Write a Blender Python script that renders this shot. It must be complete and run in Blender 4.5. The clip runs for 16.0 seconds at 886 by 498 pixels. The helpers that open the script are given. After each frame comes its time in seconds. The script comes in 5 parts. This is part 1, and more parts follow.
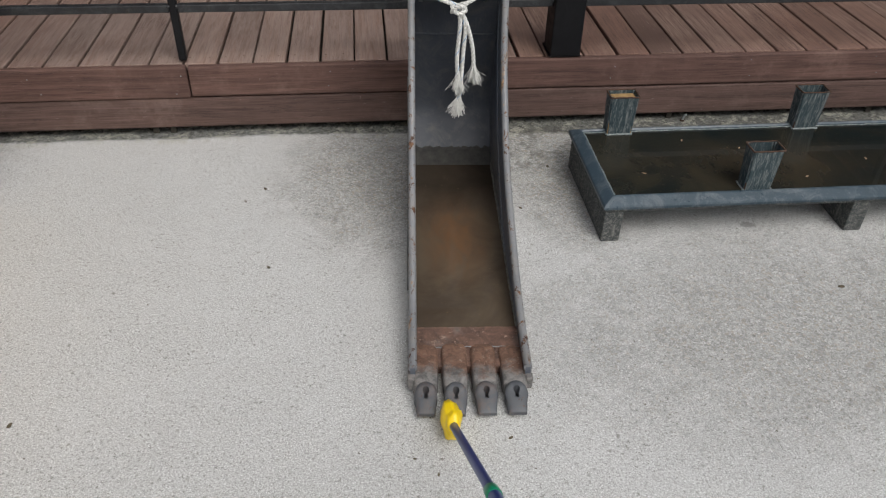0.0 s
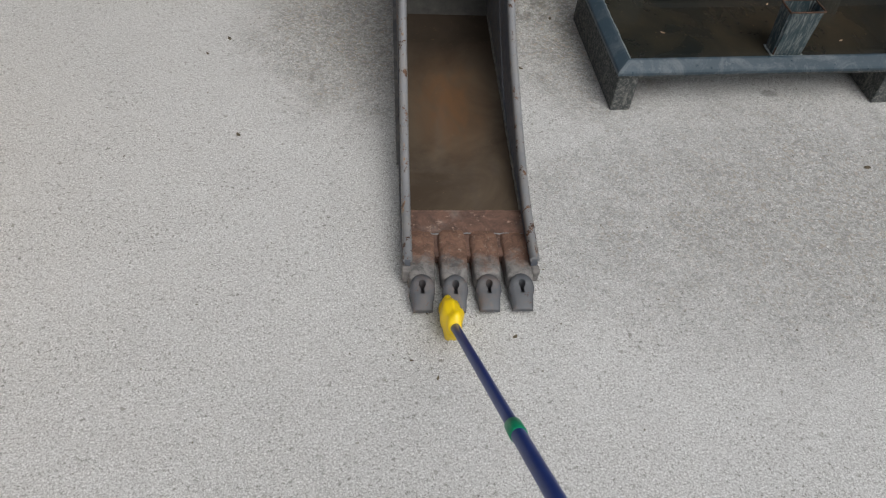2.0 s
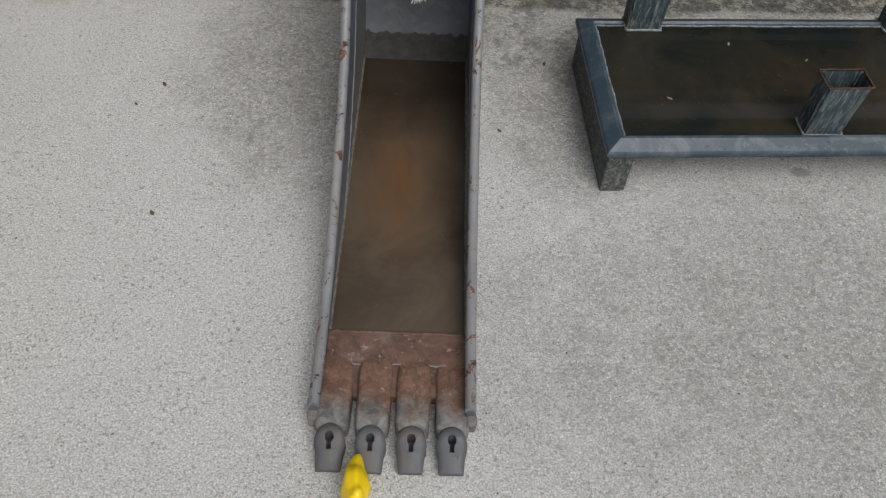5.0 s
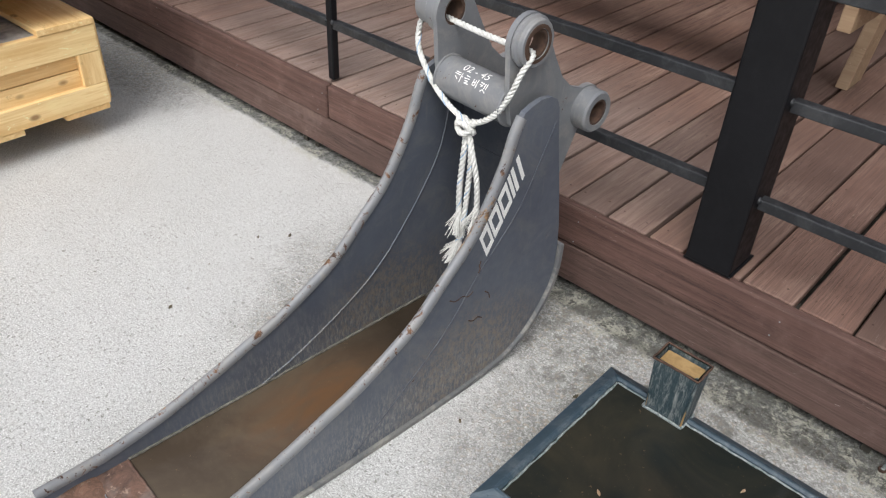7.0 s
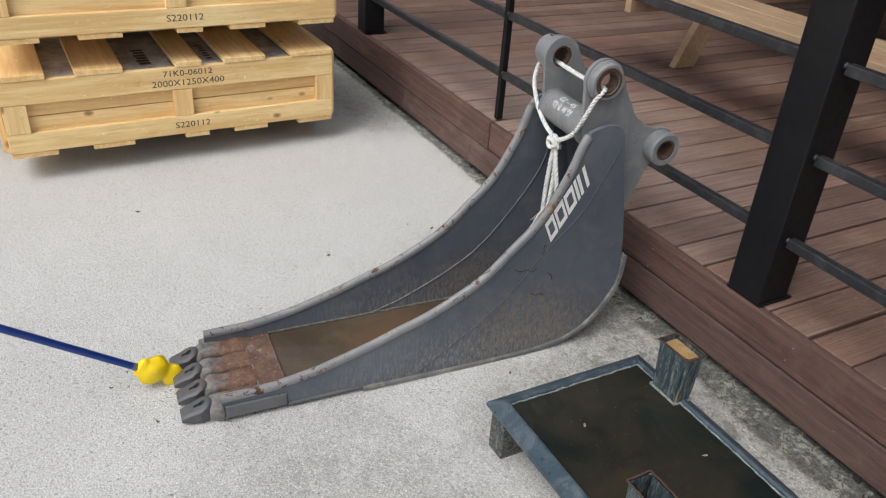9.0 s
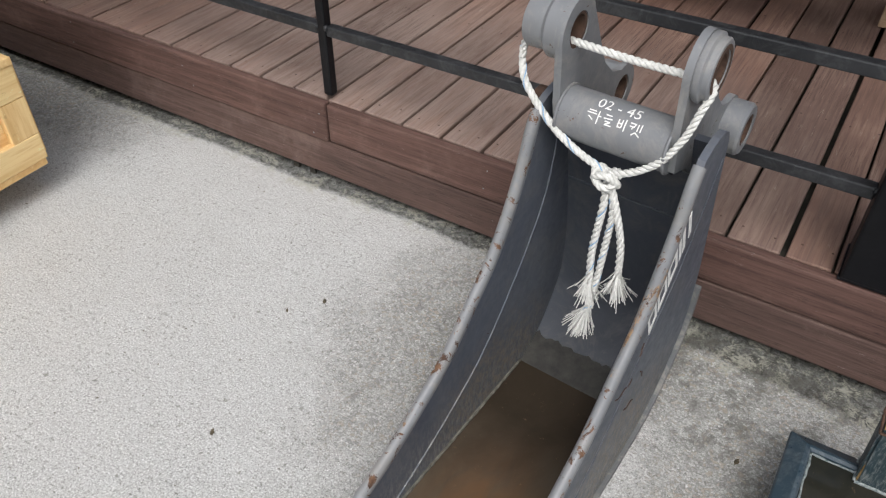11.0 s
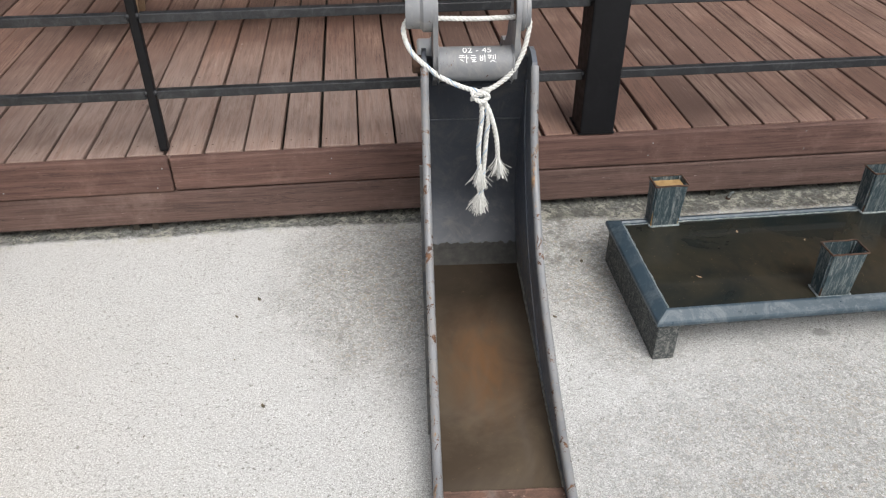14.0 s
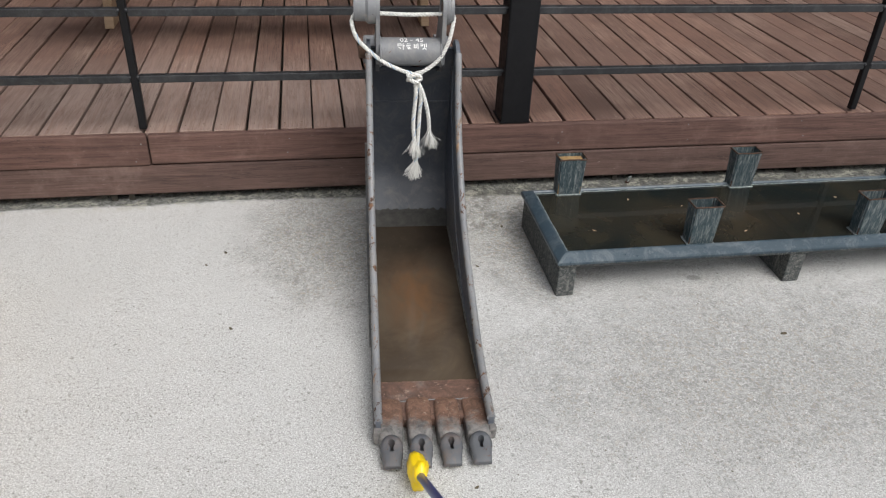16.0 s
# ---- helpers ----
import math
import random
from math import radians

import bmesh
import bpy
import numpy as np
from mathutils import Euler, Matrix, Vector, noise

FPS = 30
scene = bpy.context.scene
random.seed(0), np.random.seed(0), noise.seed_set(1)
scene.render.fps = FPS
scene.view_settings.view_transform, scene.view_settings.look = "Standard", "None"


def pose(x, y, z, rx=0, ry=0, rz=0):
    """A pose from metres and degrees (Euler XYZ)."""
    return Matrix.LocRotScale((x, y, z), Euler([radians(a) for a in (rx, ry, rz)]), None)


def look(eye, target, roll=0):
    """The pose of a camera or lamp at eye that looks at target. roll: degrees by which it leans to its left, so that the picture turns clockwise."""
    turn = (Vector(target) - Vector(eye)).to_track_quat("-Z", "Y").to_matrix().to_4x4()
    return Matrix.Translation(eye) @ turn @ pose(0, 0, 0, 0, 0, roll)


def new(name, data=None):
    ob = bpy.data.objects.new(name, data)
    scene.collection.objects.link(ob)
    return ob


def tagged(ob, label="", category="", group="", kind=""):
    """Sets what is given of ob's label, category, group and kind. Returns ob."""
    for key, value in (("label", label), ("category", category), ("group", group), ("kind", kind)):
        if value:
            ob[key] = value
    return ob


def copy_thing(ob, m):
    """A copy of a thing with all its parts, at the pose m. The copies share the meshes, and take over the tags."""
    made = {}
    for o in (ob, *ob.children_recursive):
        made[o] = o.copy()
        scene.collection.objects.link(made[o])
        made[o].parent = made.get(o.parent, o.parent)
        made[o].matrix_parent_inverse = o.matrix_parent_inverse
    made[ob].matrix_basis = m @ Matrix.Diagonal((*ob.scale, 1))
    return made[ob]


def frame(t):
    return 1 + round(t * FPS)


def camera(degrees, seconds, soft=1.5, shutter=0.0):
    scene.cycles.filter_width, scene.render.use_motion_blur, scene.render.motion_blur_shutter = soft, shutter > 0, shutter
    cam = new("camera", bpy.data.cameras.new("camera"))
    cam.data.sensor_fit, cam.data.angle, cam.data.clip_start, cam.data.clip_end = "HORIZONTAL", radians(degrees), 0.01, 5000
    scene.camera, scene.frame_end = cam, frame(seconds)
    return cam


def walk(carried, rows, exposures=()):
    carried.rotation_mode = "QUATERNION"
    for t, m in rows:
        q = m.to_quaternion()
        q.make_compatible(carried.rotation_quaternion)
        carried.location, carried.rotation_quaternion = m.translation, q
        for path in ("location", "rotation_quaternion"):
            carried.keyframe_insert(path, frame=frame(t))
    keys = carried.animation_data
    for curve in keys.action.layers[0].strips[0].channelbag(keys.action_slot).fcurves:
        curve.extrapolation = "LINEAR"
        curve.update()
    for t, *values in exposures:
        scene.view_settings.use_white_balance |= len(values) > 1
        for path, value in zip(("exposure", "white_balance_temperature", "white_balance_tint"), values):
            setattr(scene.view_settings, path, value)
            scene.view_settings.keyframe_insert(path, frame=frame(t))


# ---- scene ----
cam = camera(59.8, 16.0, soft=1.2)
PATH = [
    (0, (-0.275, -2.504, 1.377), (-0.097, -0.93, 0.157), 1.4),
    (0.5, (-0.345, -2.423, 1.343), (-0.15, -0.905, 0.056), 3.2),
    (1, (-0.404, -2.373, 1.322), (-0.184, -0.983, -0.1), 4.3),
    (1.5, (-0.402, -2.338, 1.316), (-0.148, -1.013, -0.16), 5.8),
    (2, (-0.33, -2.272, 1.306), (-0.073, -1.0, -0.216), 5.8),
    (2.5, (-0.224, -2.223, 1.3), (-0.071, -1.017, -0.289), -1.5),
    (3, (-0.172, -2.2, 1.305), (0.007, -1.011, -0.293), -3.1),
    (3.2, (-0.163, -2.196, 1.3), (0.025, -1.009, -0.299), -3.3),
    (5.3, (0.0, -1.764, 1.278), (0.08, -0.563, -0.319), 5.2),
    (5.5, (0.048, -1.712, 1.265), (0.01, -0.484, -0.314), 2.0),
    (6, (0.328, -1.62, 1.257), (-0.054, -0.276, -0.174), -2.1),
    (6.5, (0.64, -1.508, 1.293), (-0.117, -0.185, -0.001), -0.4),
    (6.6, (0.688, -1.465, 1.282), (-0.169, -0.171, 0.02), -0.3),
    (7, (0.897, -1.422, 1.291), (-0.17, -0.211, 0.11), 3.0),
    (7.5, (1.268, -1.508, 1.324), (-0.006, -0.465, 0.189), 4.2),
    (8, (1.445, -1.638, 1.335), (-0.031, -0.728, 0.338), 3.8),
    (8.5, (1.546, -1.622, 1.35), (0.043, -0.758, 0.353), 3.5),
    (9, (1.524, -1.528, 1.344), (0.022, -0.678, 0.332), 4.2),
    (9.2, (1.469, -1.514, 1.341), (-0.032, -0.67, 0.324), 4.9),
    (11.3, (0.152, -1.305, 1.264), (-0.423, 0.047, -0.093), 2.6),
    (11.5, (0.084, -1.327, 1.261), (-0.341, 0.064, -0.112), 4.7),
    (12, (-0.016, -1.486, 1.306), (-0.214, 0.033, 0.02), 1.0),
    (12.5, (-0.139, -1.588, 1.337), (-0.127, -0.035, 0.076), -0.1),
    (13, (-0.288, -1.641, 1.317), (-0.185, -0.115, 0.028), -1.7),
    (13.5, (-0.311, -1.829, 1.338), (-0.177, -0.296, 0.06), 1.7),
    (14, (-0.283, -2.09, 1.373), (-0.109, -0.474, 0.208), -0.1),
    (14.5, (-0.348, -2.213, 1.412), (-0.137, -0.563, 0.302), -1.6),
    (15, (-0.444, -2.338, 1.382), (-0.174, -0.681, 0.296), -1.3),
    (15.5, (-0.433, -2.429, 1.371), (-0.136, -0.766, 0.3), 1.9),
    (16, (-0.309, -2.573, 1.377), (0.004, -0.908, 0.313), 2.6),
]
walk(cam, [(t, look(eye, target, roll)) for t, eye, target, roll in PATH],
     [(0, -0.18, 6500, 10), (0.5, -0.14, 6498, 10), (1, -0.16, 6496, 10), (1.5, -0.32, 6495, 10), (2, -0.30, 6493, 10), (3, -0.35, 6489, 10), (5.3, -0.31, 6481, 10), (5.5, -0.26, 6480, 10), (6, 0.01, 6430, 10), (6.5, 0.32, 6380, 10), (7.5, 0.31, 6380, 10), (8, 0.15, 6395, 10), (8.5, 0.08, 6409, 10), (9.2, 0.08, 6450, 10), (11.3, 0.16, 6380, 10), (12, 0.42, 6250, 10), (12.5, 0.52, 6180, 10), (13, 0.48, 6230, 10), (13.5, 0.38, 6480, 10), (14.5, 0.42, 6500, 10), (15.5, 0.24, 6487, 10), (16, 0.14, 6480, 10)])

# ---- light: an overcast sky, with a wide weak sun behind the cloud ----
SUN_EL, SUN_AZ = 54.0, 156.0
world = bpy.data.worlds.new("overcast_sky")
scene.world = world
world.use_nodes = True
wt = world.node_tree
sky = wt.nodes.new("ShaderNodeTexSky")
sky.sky_type, sky.sun_disc = "NISHITA", False
sky.sun_elevation, sky.sun_rotation = radians(SUN_EL), radians(SUN_AZ)
sky.air_density, sky.dust_density = 1.0, 4.0
cloud = wt.nodes.new("ShaderNodeHueSaturation")
cloud.inputs["Saturation"].default_value = 0.32
wt.links.new(sky.outputs[0], cloud.inputs["Color"])
back = wt.nodes["Background"]
wt.links.new(cloud.outputs[0], back.inputs["Color"])
back.inputs["Strength"].default_value = 0.15
sun_data = bpy.data.lights.new("sun", "SUN")
sun_data.energy, sun_data.angle, sun_data.color = 1.6, radians(36), (1.0, 0.97, 0.93)
sun = new("sun", sun_data)
az, el = radians(SUN_AZ), radians(SUN_EL)
sun.matrix_world = look((0, 0, 6), (-math.sin(az) * math.cos(el), -math.cos(az) * math.cos(el), 6 - math.sin(el)))


# ---- materials ----
class Nodes:
    """A small helper to write a node material in a few lines."""

    def __init__(self, name):
        self.m = bpy.data.materials.new(name)
        self.m.use_nodes = True
        self.t = self.m.node_tree
        self.b = self.t.nodes["Principled BSDF"]
        self.co = self.add("ShaderNodeTexCoord")
        self.info = self.add("ShaderNodeObjectInfo")

    def add(self, kind):
        return self.t.nodes.new(kind)

    def link(self, a, b):
        self.t.links.new(a, b)

    def put(self, socket, v):
        if isinstance(v, bpy.types.NodeSocket):
            self.link(v, socket)
        elif isinstance(v, tuple) and len(v) == 3 and socket.type == "RGBA":
            socket.default_value = (*v, 1)
        else:
            socket.default_value = v

    def where(self, scale=(1, 1, 1), shift=0.0, world=False):
        """Coordinates in metres, shifted from object to object by shift times its random number."""
        v = self.add("ShaderNodeMapping")
        self.link(self.add("ShaderNodeNewGeometry").outputs["Position"] if world else self.co.outputs["Object"], v.inputs[0])
        v.inputs["Scale"].default_value = scale
        if shift:
            self.link(self.maths("MULTIPLY", self.info.outputs["Random"], shift), v.inputs["Location"])
        return v.outputs[0]

    def noise(self, at, scale, detail=4.0, rough=0.55, distort=0.0):
        n = self.add("ShaderNodeTexNoise")
        self.link(at, n.inputs["Vector"])
        n.inputs["Scale"].default_value, n.inputs["Detail"].default_value = scale, detail
        n.inputs["Roughness"].default_value, n.inputs["Distortion"].default_value = rough, distort
        return n.outputs["Fac"]

    def cells(self, at, scale, what="Distance", feature="F1"):
        n = self.add("ShaderNodeTexVoronoi")
        n.feature = feature
        self.link(at, n.inputs["Vector"])
        n.inputs["Scale"].default_value = scale
        return n.outputs[what]

    def ramp(self, v, *stops):
        r = self.add("ShaderNodeValToRGB")
        self.link(v, r.inputs[0])
        e = r.color_ramp.elements
        while len(e) < len(stops):
            e.new(0.5)
        for k, (p, c) in zip(e, stops):
            k.position = p
            k.color = (c, c, c, 1) if isinstance(c, (int, float)) else (*c, 1)
        return r.outputs[0]

    def mix(self, f, a, b, blend="MIX"):
        n = self.add("ShaderNodeMix")
        n.data_type, n.blend_type = "RGBA", blend
        self.put(n.inputs[0], f), self.put(n.inputs[6], a), self.put(n.inputs[7], b)
        return n.outputs[2]

    def maths(self, op, a, b=0.0, clamp=False):
        n = self.add("ShaderNodeMath")
        n.operation, n.use_clamp = op, clamp
        self.put(n.inputs[0], a), self.put(n.inputs[1], b)
        return n.outputs[0]

    def near(self, at, centre, size):
        """1 at centre, falling to 0 at the given half sizes."""
        v = self.add("ShaderNodeMapping")
        self.link(at, v.inputs[0])
        v.vector_type = "POINT"
        v.inputs["Scale"].default_value = [1 / s for s in size]
        v.inputs["Location"].default_value = [-c / s for c, s in zip(centre, size)]
        g = self.add("ShaderNodeTexGradient")
        g.gradient_type = "SPHERICAL"
        self.link(v.outputs[0], g.inputs[0])
        return g.outputs["Fac"]

    def done(self, color, rough, metal=0.0, bump=(), spec=None):
        """bump: rows of (height, strength, distance in metres)."""
        self.put(self.b.inputs["Base Color"], color)
        self.put(self.b.inputs["Roughness"], rough)
        self.put(self.b.inputs["Metallic"], metal)
        if spec is not None:
            self.b.inputs["Specular IOR Level"].default_value = spec
        last = None
        for height, strength, distance in bump:
            n = self.add("ShaderNodeBump")
            n.inputs["Strength"].default_value, n.inputs["Distance"].default_value = strength, distance
            self.link(height, n.inputs["Height"])
            if last:
                self.link(last, n.inputs["Normal"])
            last = n.outputs[0]
        if last:
            self.link(last, self.b.inputs["Normal"])
        return self.m


def make_concrete():
    n = Nodes("exposed_aggregate_concrete")
    at = n.where()
    broad = n.noise(at, 1.3, 5, 0.6)
    mid = n.noise(at, 14, 5, 0.7)
    base = n.mix(n.ramp(broad, (0.3, 0.0), (0.7, 1.0)), (0.545, 0.552, 0.538), (0.612, 0.619, 0.606))
    base = n.mix(n.ramp(mid, (0.35, 0.22), (0.60, 0.0)), base, (0.43, 0.425, 0.405))
    # jittered place, so that bedded stones have uneven outlines
    shake = n.add("ShaderNodeVectorMath")
    shake.operation = "MULTIPLY_ADD"
    wob = n.add("ShaderNodeTexNoise")
    n.link(at, wob.inputs["Vector"])
    wob.inputs["Scale"].default_value = 160
    wob.inputs["Detail"].default_value = 3
    n.link(wob.outputs["Color"], shake.inputs[0])
    shake.inputs[1].default_value = (0.007, 0.007, 0.007)
    n.link(at, shake.inputs[2])
    bed = shake.outputs[0]
    tone = n.add("ShaderNodeSeparateColor")
    n.link(n.cells(bed, 150, "Color"), tone.inputs[0])
    joint = n.cells(bed, 150, "Distance", "DISTANCE_TO_EDGE")
    stones = n.ramp(tone.outputs[0], (0.0, 0.42), (0.2, 0.62), (0.45, 0.9), (0.8, 1.0), (1.0, 1.25))
    seams = n.ramp(joint, (0.0, 0.48), (0.16, 1.0))
    pebbles = n.mix(1.0, stones, seams, "MULTIPLY")
    # sand grains with small pits
    grain = n.noise(at, 260, 5, 0.85)
    coarse = n.noise(at, 110, 5, 0.8)
    base = n.mix(n.ramp(grain, (0.41, 0.72), (0.485, 0.0)), base, (0.24, 0.238, 0.228))
    base = n.mix(n.ramp(grain, (0.525, 0.0), (0.59, 0.90)), base, (0.86, 0.86, 0.85))
    pits = n.maths("MULTIPLY", n.ramp(coarse, (0.39, 1.0), (0.44, 0.0)), n.ramp(n.noise(at, 6, 5, 0.75), (0.40, 0.45), (0.60, 1.0)))
    specks = n.ramp(n.noise(at, 75, 6, 0.9), (0.375, 0.85), (0.405, 0.0))
    pits = n.maths("MAXIMUM", pits, specks)
    base = n.mix(pits, base, (0.20, 0.196, 0.178))
    chip = n.maths("MULTIPLY", n.ramp(tone.outputs[1], (0.986, 0.0), (0.995, 0.7)), n.ramp(mid, (0.42, 0.0), (0.60, 1.0)))
    base = n.mix(chip, base, (0.22, 0.21, 0.185))
    # weathered, darker and rougher fields with more open stones
    fields = None
    for c, s in (((-0.23, -0.30, 0), (0.46, 0.60, 0.5)), ((0.95, -1.10, 0), (1.25, 0.62, 0.5)), ((0.22, -0.12, 0), (0.5, 0.26, 0.5)), ((0.40, -0.35, 0), (0.35, 0.65, 0.5)), ((1.4, -0.14, 0), (2.2, 0.34, 0.5)), ((-2.0, -0.1, 0), (0.7, 0.32, 0.5))):
        f = n.near(at, c, s)
        fields = f if fields is None else n.maths("MAXIMUM", fields, f)
    patch = n.maths("MULTIPLY", n.maths("SUBTRACT", n.noise(at, 9.0, 8, 0.82), 0.5), 1.7)
    some = n.ramp(fields, (0.0, 0.0), (0.35, 1.0))
    faint = n.ramp(n.near(at, (0.95, -1.25, 0), (1.6, 0.8, 0.5)), (0.0, 1.0), (0.3, 0.66))
    fields = n.maths("MULTIPLY", n.maths("MULTIPLY", n.ramp(n.maths("ADD", fields, patch), (0.08, 0.0), (0.75, 1.0)), some), faint)
    show = n.maths("ADD", n.maths("MULTIPLY", fields, 0.80), 0.13, True)
    base = n.mix(show, base, n.mix(1.0, base, pebbles, "MULTIPLY"))
    fine = n.ramp(n.noise(at, 170, 5, 0.85), (0.45, 1.0), (0.52, 0.0))
    base = n.mix(n.maths("MULTIPLY", fields, n.maths("MULTIPLY", fine, 0.45)), base, (0.15, 0.148, 0.132))
    base = n.mix(n.maths("MULTIPLY", fields, 0.30), base, (0.33, 0.324, 0.300))
    tan = n.maths("MULTIPLY", n.ramp(tone.outputs[2], (0.8, 0.0), (0.86, 0.5)), fields)
    base = n.mix(tan, base, (0.42, 0.35, 0.27))
    # open pits and dark pebbles, single and in clusters
    spot = n.cells(bed, 62, "Distance")
    pick = n.add("ShaderNodeSeparateColor")
    n.link(n.cells(bed, 62, "Color"), pick.inputs[0])
    crowd = n.ramp(n.noise(at, 3.1, 4, 0.7), (0.42, 0.10), (0.66, 0.62))
    chosen = n.ramp(n.maths("SUBTRACT", crowd, pick.outputs[0]), (0.0, 0.0), (0.02, 1.0))
    size = n.maths("ADD", n.maths("MULTIPLY", pick.outputs[1], 0.20), 0.08)
    hole = n.ramp(n.maths("SUBTRACT", size, spot), (0.0, 0.0), (0.06, 1.0))
    hole = n.maths("MULTIPLY", n.maths("MULTIPLY", hole, chosen), n.maths("ADD", n.maths("MULTIPLY", pick.outputs[2], 0.5), 0.25))
    base = n.mix(hole, base, (0.235, 0.228, 0.205))
    # blotches of old damp, browner towards the deck
    blot = n.ramp(n.noise(at, 17, 5, 0.7, 0.5), (0.52, 0.0), (0.66, 0.34))
    base = n.mix(n.maths("MULTIPLY", blot, n.ramp(fields, (0.1, 0.0), (0.7, 1.0))), base, (0.205, 0.198, 0.175))
    puddle = n.ramp(n.near(at, (0.878, -0.673, 0), (0.034, 0.020, 0.1)), (0.15, 0.0), (0.45, 0.6))
    base = n.mix(puddle, base, (0.19, 0.185, 0.175))
    # black lichen and damp dirt along the foot of the deck
    pos = n.add("ShaderNodeSeparateXYZ")
    n.link(at, pos.inputs[0])
    edge = n.maths("ADD", pos.outputs[1], n.maths("MULTIPLY", n.noise(at, 40, 8, 0.85), 0.055))
    edge = n.maths("ADD", edge, n.maths("MULTIPLY", n.noise(at, 2.6, 3, 0.5), 0.06))
    side = n.ramp(n.near(at, (1.3, -0.1, 0), (2.2, 1.0, 1.0)), (0.2, 0.0), (0.7, 0.055))
    edge = n.maths("ADD", edge, side)
    dirt = n.maths("MULTIPLY", n.ramp(edge, (0.030, 0.0), (0.048, 0.97)), n.ramp(n.noise(at, 60, 6, 0.8), (0.36, 1.0), (0.62, 0.6)))
    base = n.mix(dirt, base, (0.030, 0.031, 0.024))
    rim = n.ramp(n.noise(bed, 30, 5, 0.75, 1.3), (0.46, 0.0), (0.51, 1.0), (0.57, 1.0), (0.64, 0.0))
    lichen = n.maths("MULTIPLY", n.maths("MULTIPLY", n.ramp(edge, (0.0, 0.0), (0.02, 1.0)), rim), n.ramp(n.noise(at, 12, 5, 0.8), (0.48, 0.0), (0.56, 0.75)))
    base = n.mix(lichen, base, (0.40, 0.395, 0.33))
    rings = n.ramp(n.noise(at, 9, 7, 0.82), (0.52, 0.0), (0.57, 0.55))
    base = n.mix(n.maths("MULTIPLY", rings, n.ramp(n.near(at, (0.5, -0.12, 0), (0.75, 0.35, 1)), (0.1, 0.0), (0.5, 1.0))), base, (0.12, 0.12, 0.105))
    return n.done(base, 0.93, 0.0, ((n.noise(at, 60, 5, 0.7), 0.35, 0.003), (joint, 0.3, 0.003), (coarse, 0.6, 0.003), (grain, 0.9, 0.002)), spec=0.2)


def make_deck_wood():
    n = Nodes("brown_oiled_deck_wood")
    at = n.where((1, 1, 1), 40.0)
    long = n.where((34, 1.6, 34), 40.0)
    streak = n.noise(long, 3.0, 6, 0.65, 0.4)
    rings = n.noise(n.where((90, 2.2, 90), 40.0), 2.2, 4, 0.6, 0.8)
    tint = n.ramp(n.info.outputs["Random"], (0.0, (0.128, 0.082, 0.066)), (0.3, (0.205, 0.118, 0.090)), (0.55, (0.158, 0.104, 0.086)), (0.8, (0.235, 0.138, 0.104)), (1.0, (0.215, 0.152, 0.126)))
    c = n.mix(n.ramp(streak, (0.32, 0.75), (0.60, 0.0)), tint, (0.115, 0.072, 0.060))
    c = n.mix(n.ramp(rings, (0.50, 0.0), (0.72, 0.18)), c, (0.31, 0.215, 0.175))
    worn = n.maths("MULTIPLY", n.ramp(n.noise(at, 2.2, 5, 0.6), (0.47, 0.0), (0.66, 1.0)), n.ramp(streak, (0.40, 0.0), (0.62, 0.5)))
    c = n.mix(n.maths("MULTIPLY", worn, 0.75), c, (0.40, 0.30, 0.245))
    spots = n.ramp(n.noise(n.where((60, 8, 60), 40.0), 1.6, 7, 0.88), (0.605, 0.0), (0.64, 0.65))
    patches = n.ramp(n.noise(at, 1.5, 4, 0.65), (0.46, 0.15), (0.62, 1.0))
    c = n.mix(n.maths("MULTIPLY", spots, patches), c, (0.47, 0.41, 0.34))
    dark = n.ramp(n.noise(at, 1.1, 4, 0.6), (0.32, 0.6), (0.50, 0.0))
    c = n.mix(dark, c, (0.09, 0.058, 0.048))
    trodden = n.ramp(n.near(n.where((1, 1, 1), 0.0, True), (-0.75, 0.25, 0.28), (1.25, 0.75, 1.0)), (0.05, 0.0), (0.6, 0.62))
    c = n.mix(n.maths("MULTIPLY", trodden, n.ramp(n.noise(n.where((30, 3, 30), 40.0), 1.3, 7, 0.8, 0.4), (0.36, 0.25), (0.58, 1.0))), c, (0.33, 0.262, 0.228))
    fibre = n.noise(n.where((300, 5, 300), 40.0), 1.3, 5, 0.7, 0.3)
    c = n.mix(n.ramp(fibre, (0.36, 0.34), (0.47, 0.0)), c, (0.085, 0.055, 0.047))
    c = n.mix(n.ramp(fibre, (0.55, 0.0), (0.70, 0.08)), c, (0.36, 0.265, 0.22))
    crack = n.noise(n.where((70, 0.9, 70), 40.0), 1.5, 5, 0.7, 0.6)
    split = n.ramp(crack, (0.485, 0.0), (0.497, 0.8), (0.503, 0.8), (0.515, 0.0))
    split = n.maths("MULTIPLY", split, n.ramp(n.noise(at, 1.7, 3), (0.52, 0.0), (0.60, 0.8)))
    c = n.mix(split, c, (0.030, 0.020, 0.017))
    return n.done(c, n.ramp(streak, (0.3, 0.72), (0.7, 0.88)), 0.0, ((streak, 0.35, 0.002), (rings, 0.4, 0.0012), (fibre, 0.22, 0.0010)), spec=0.18)


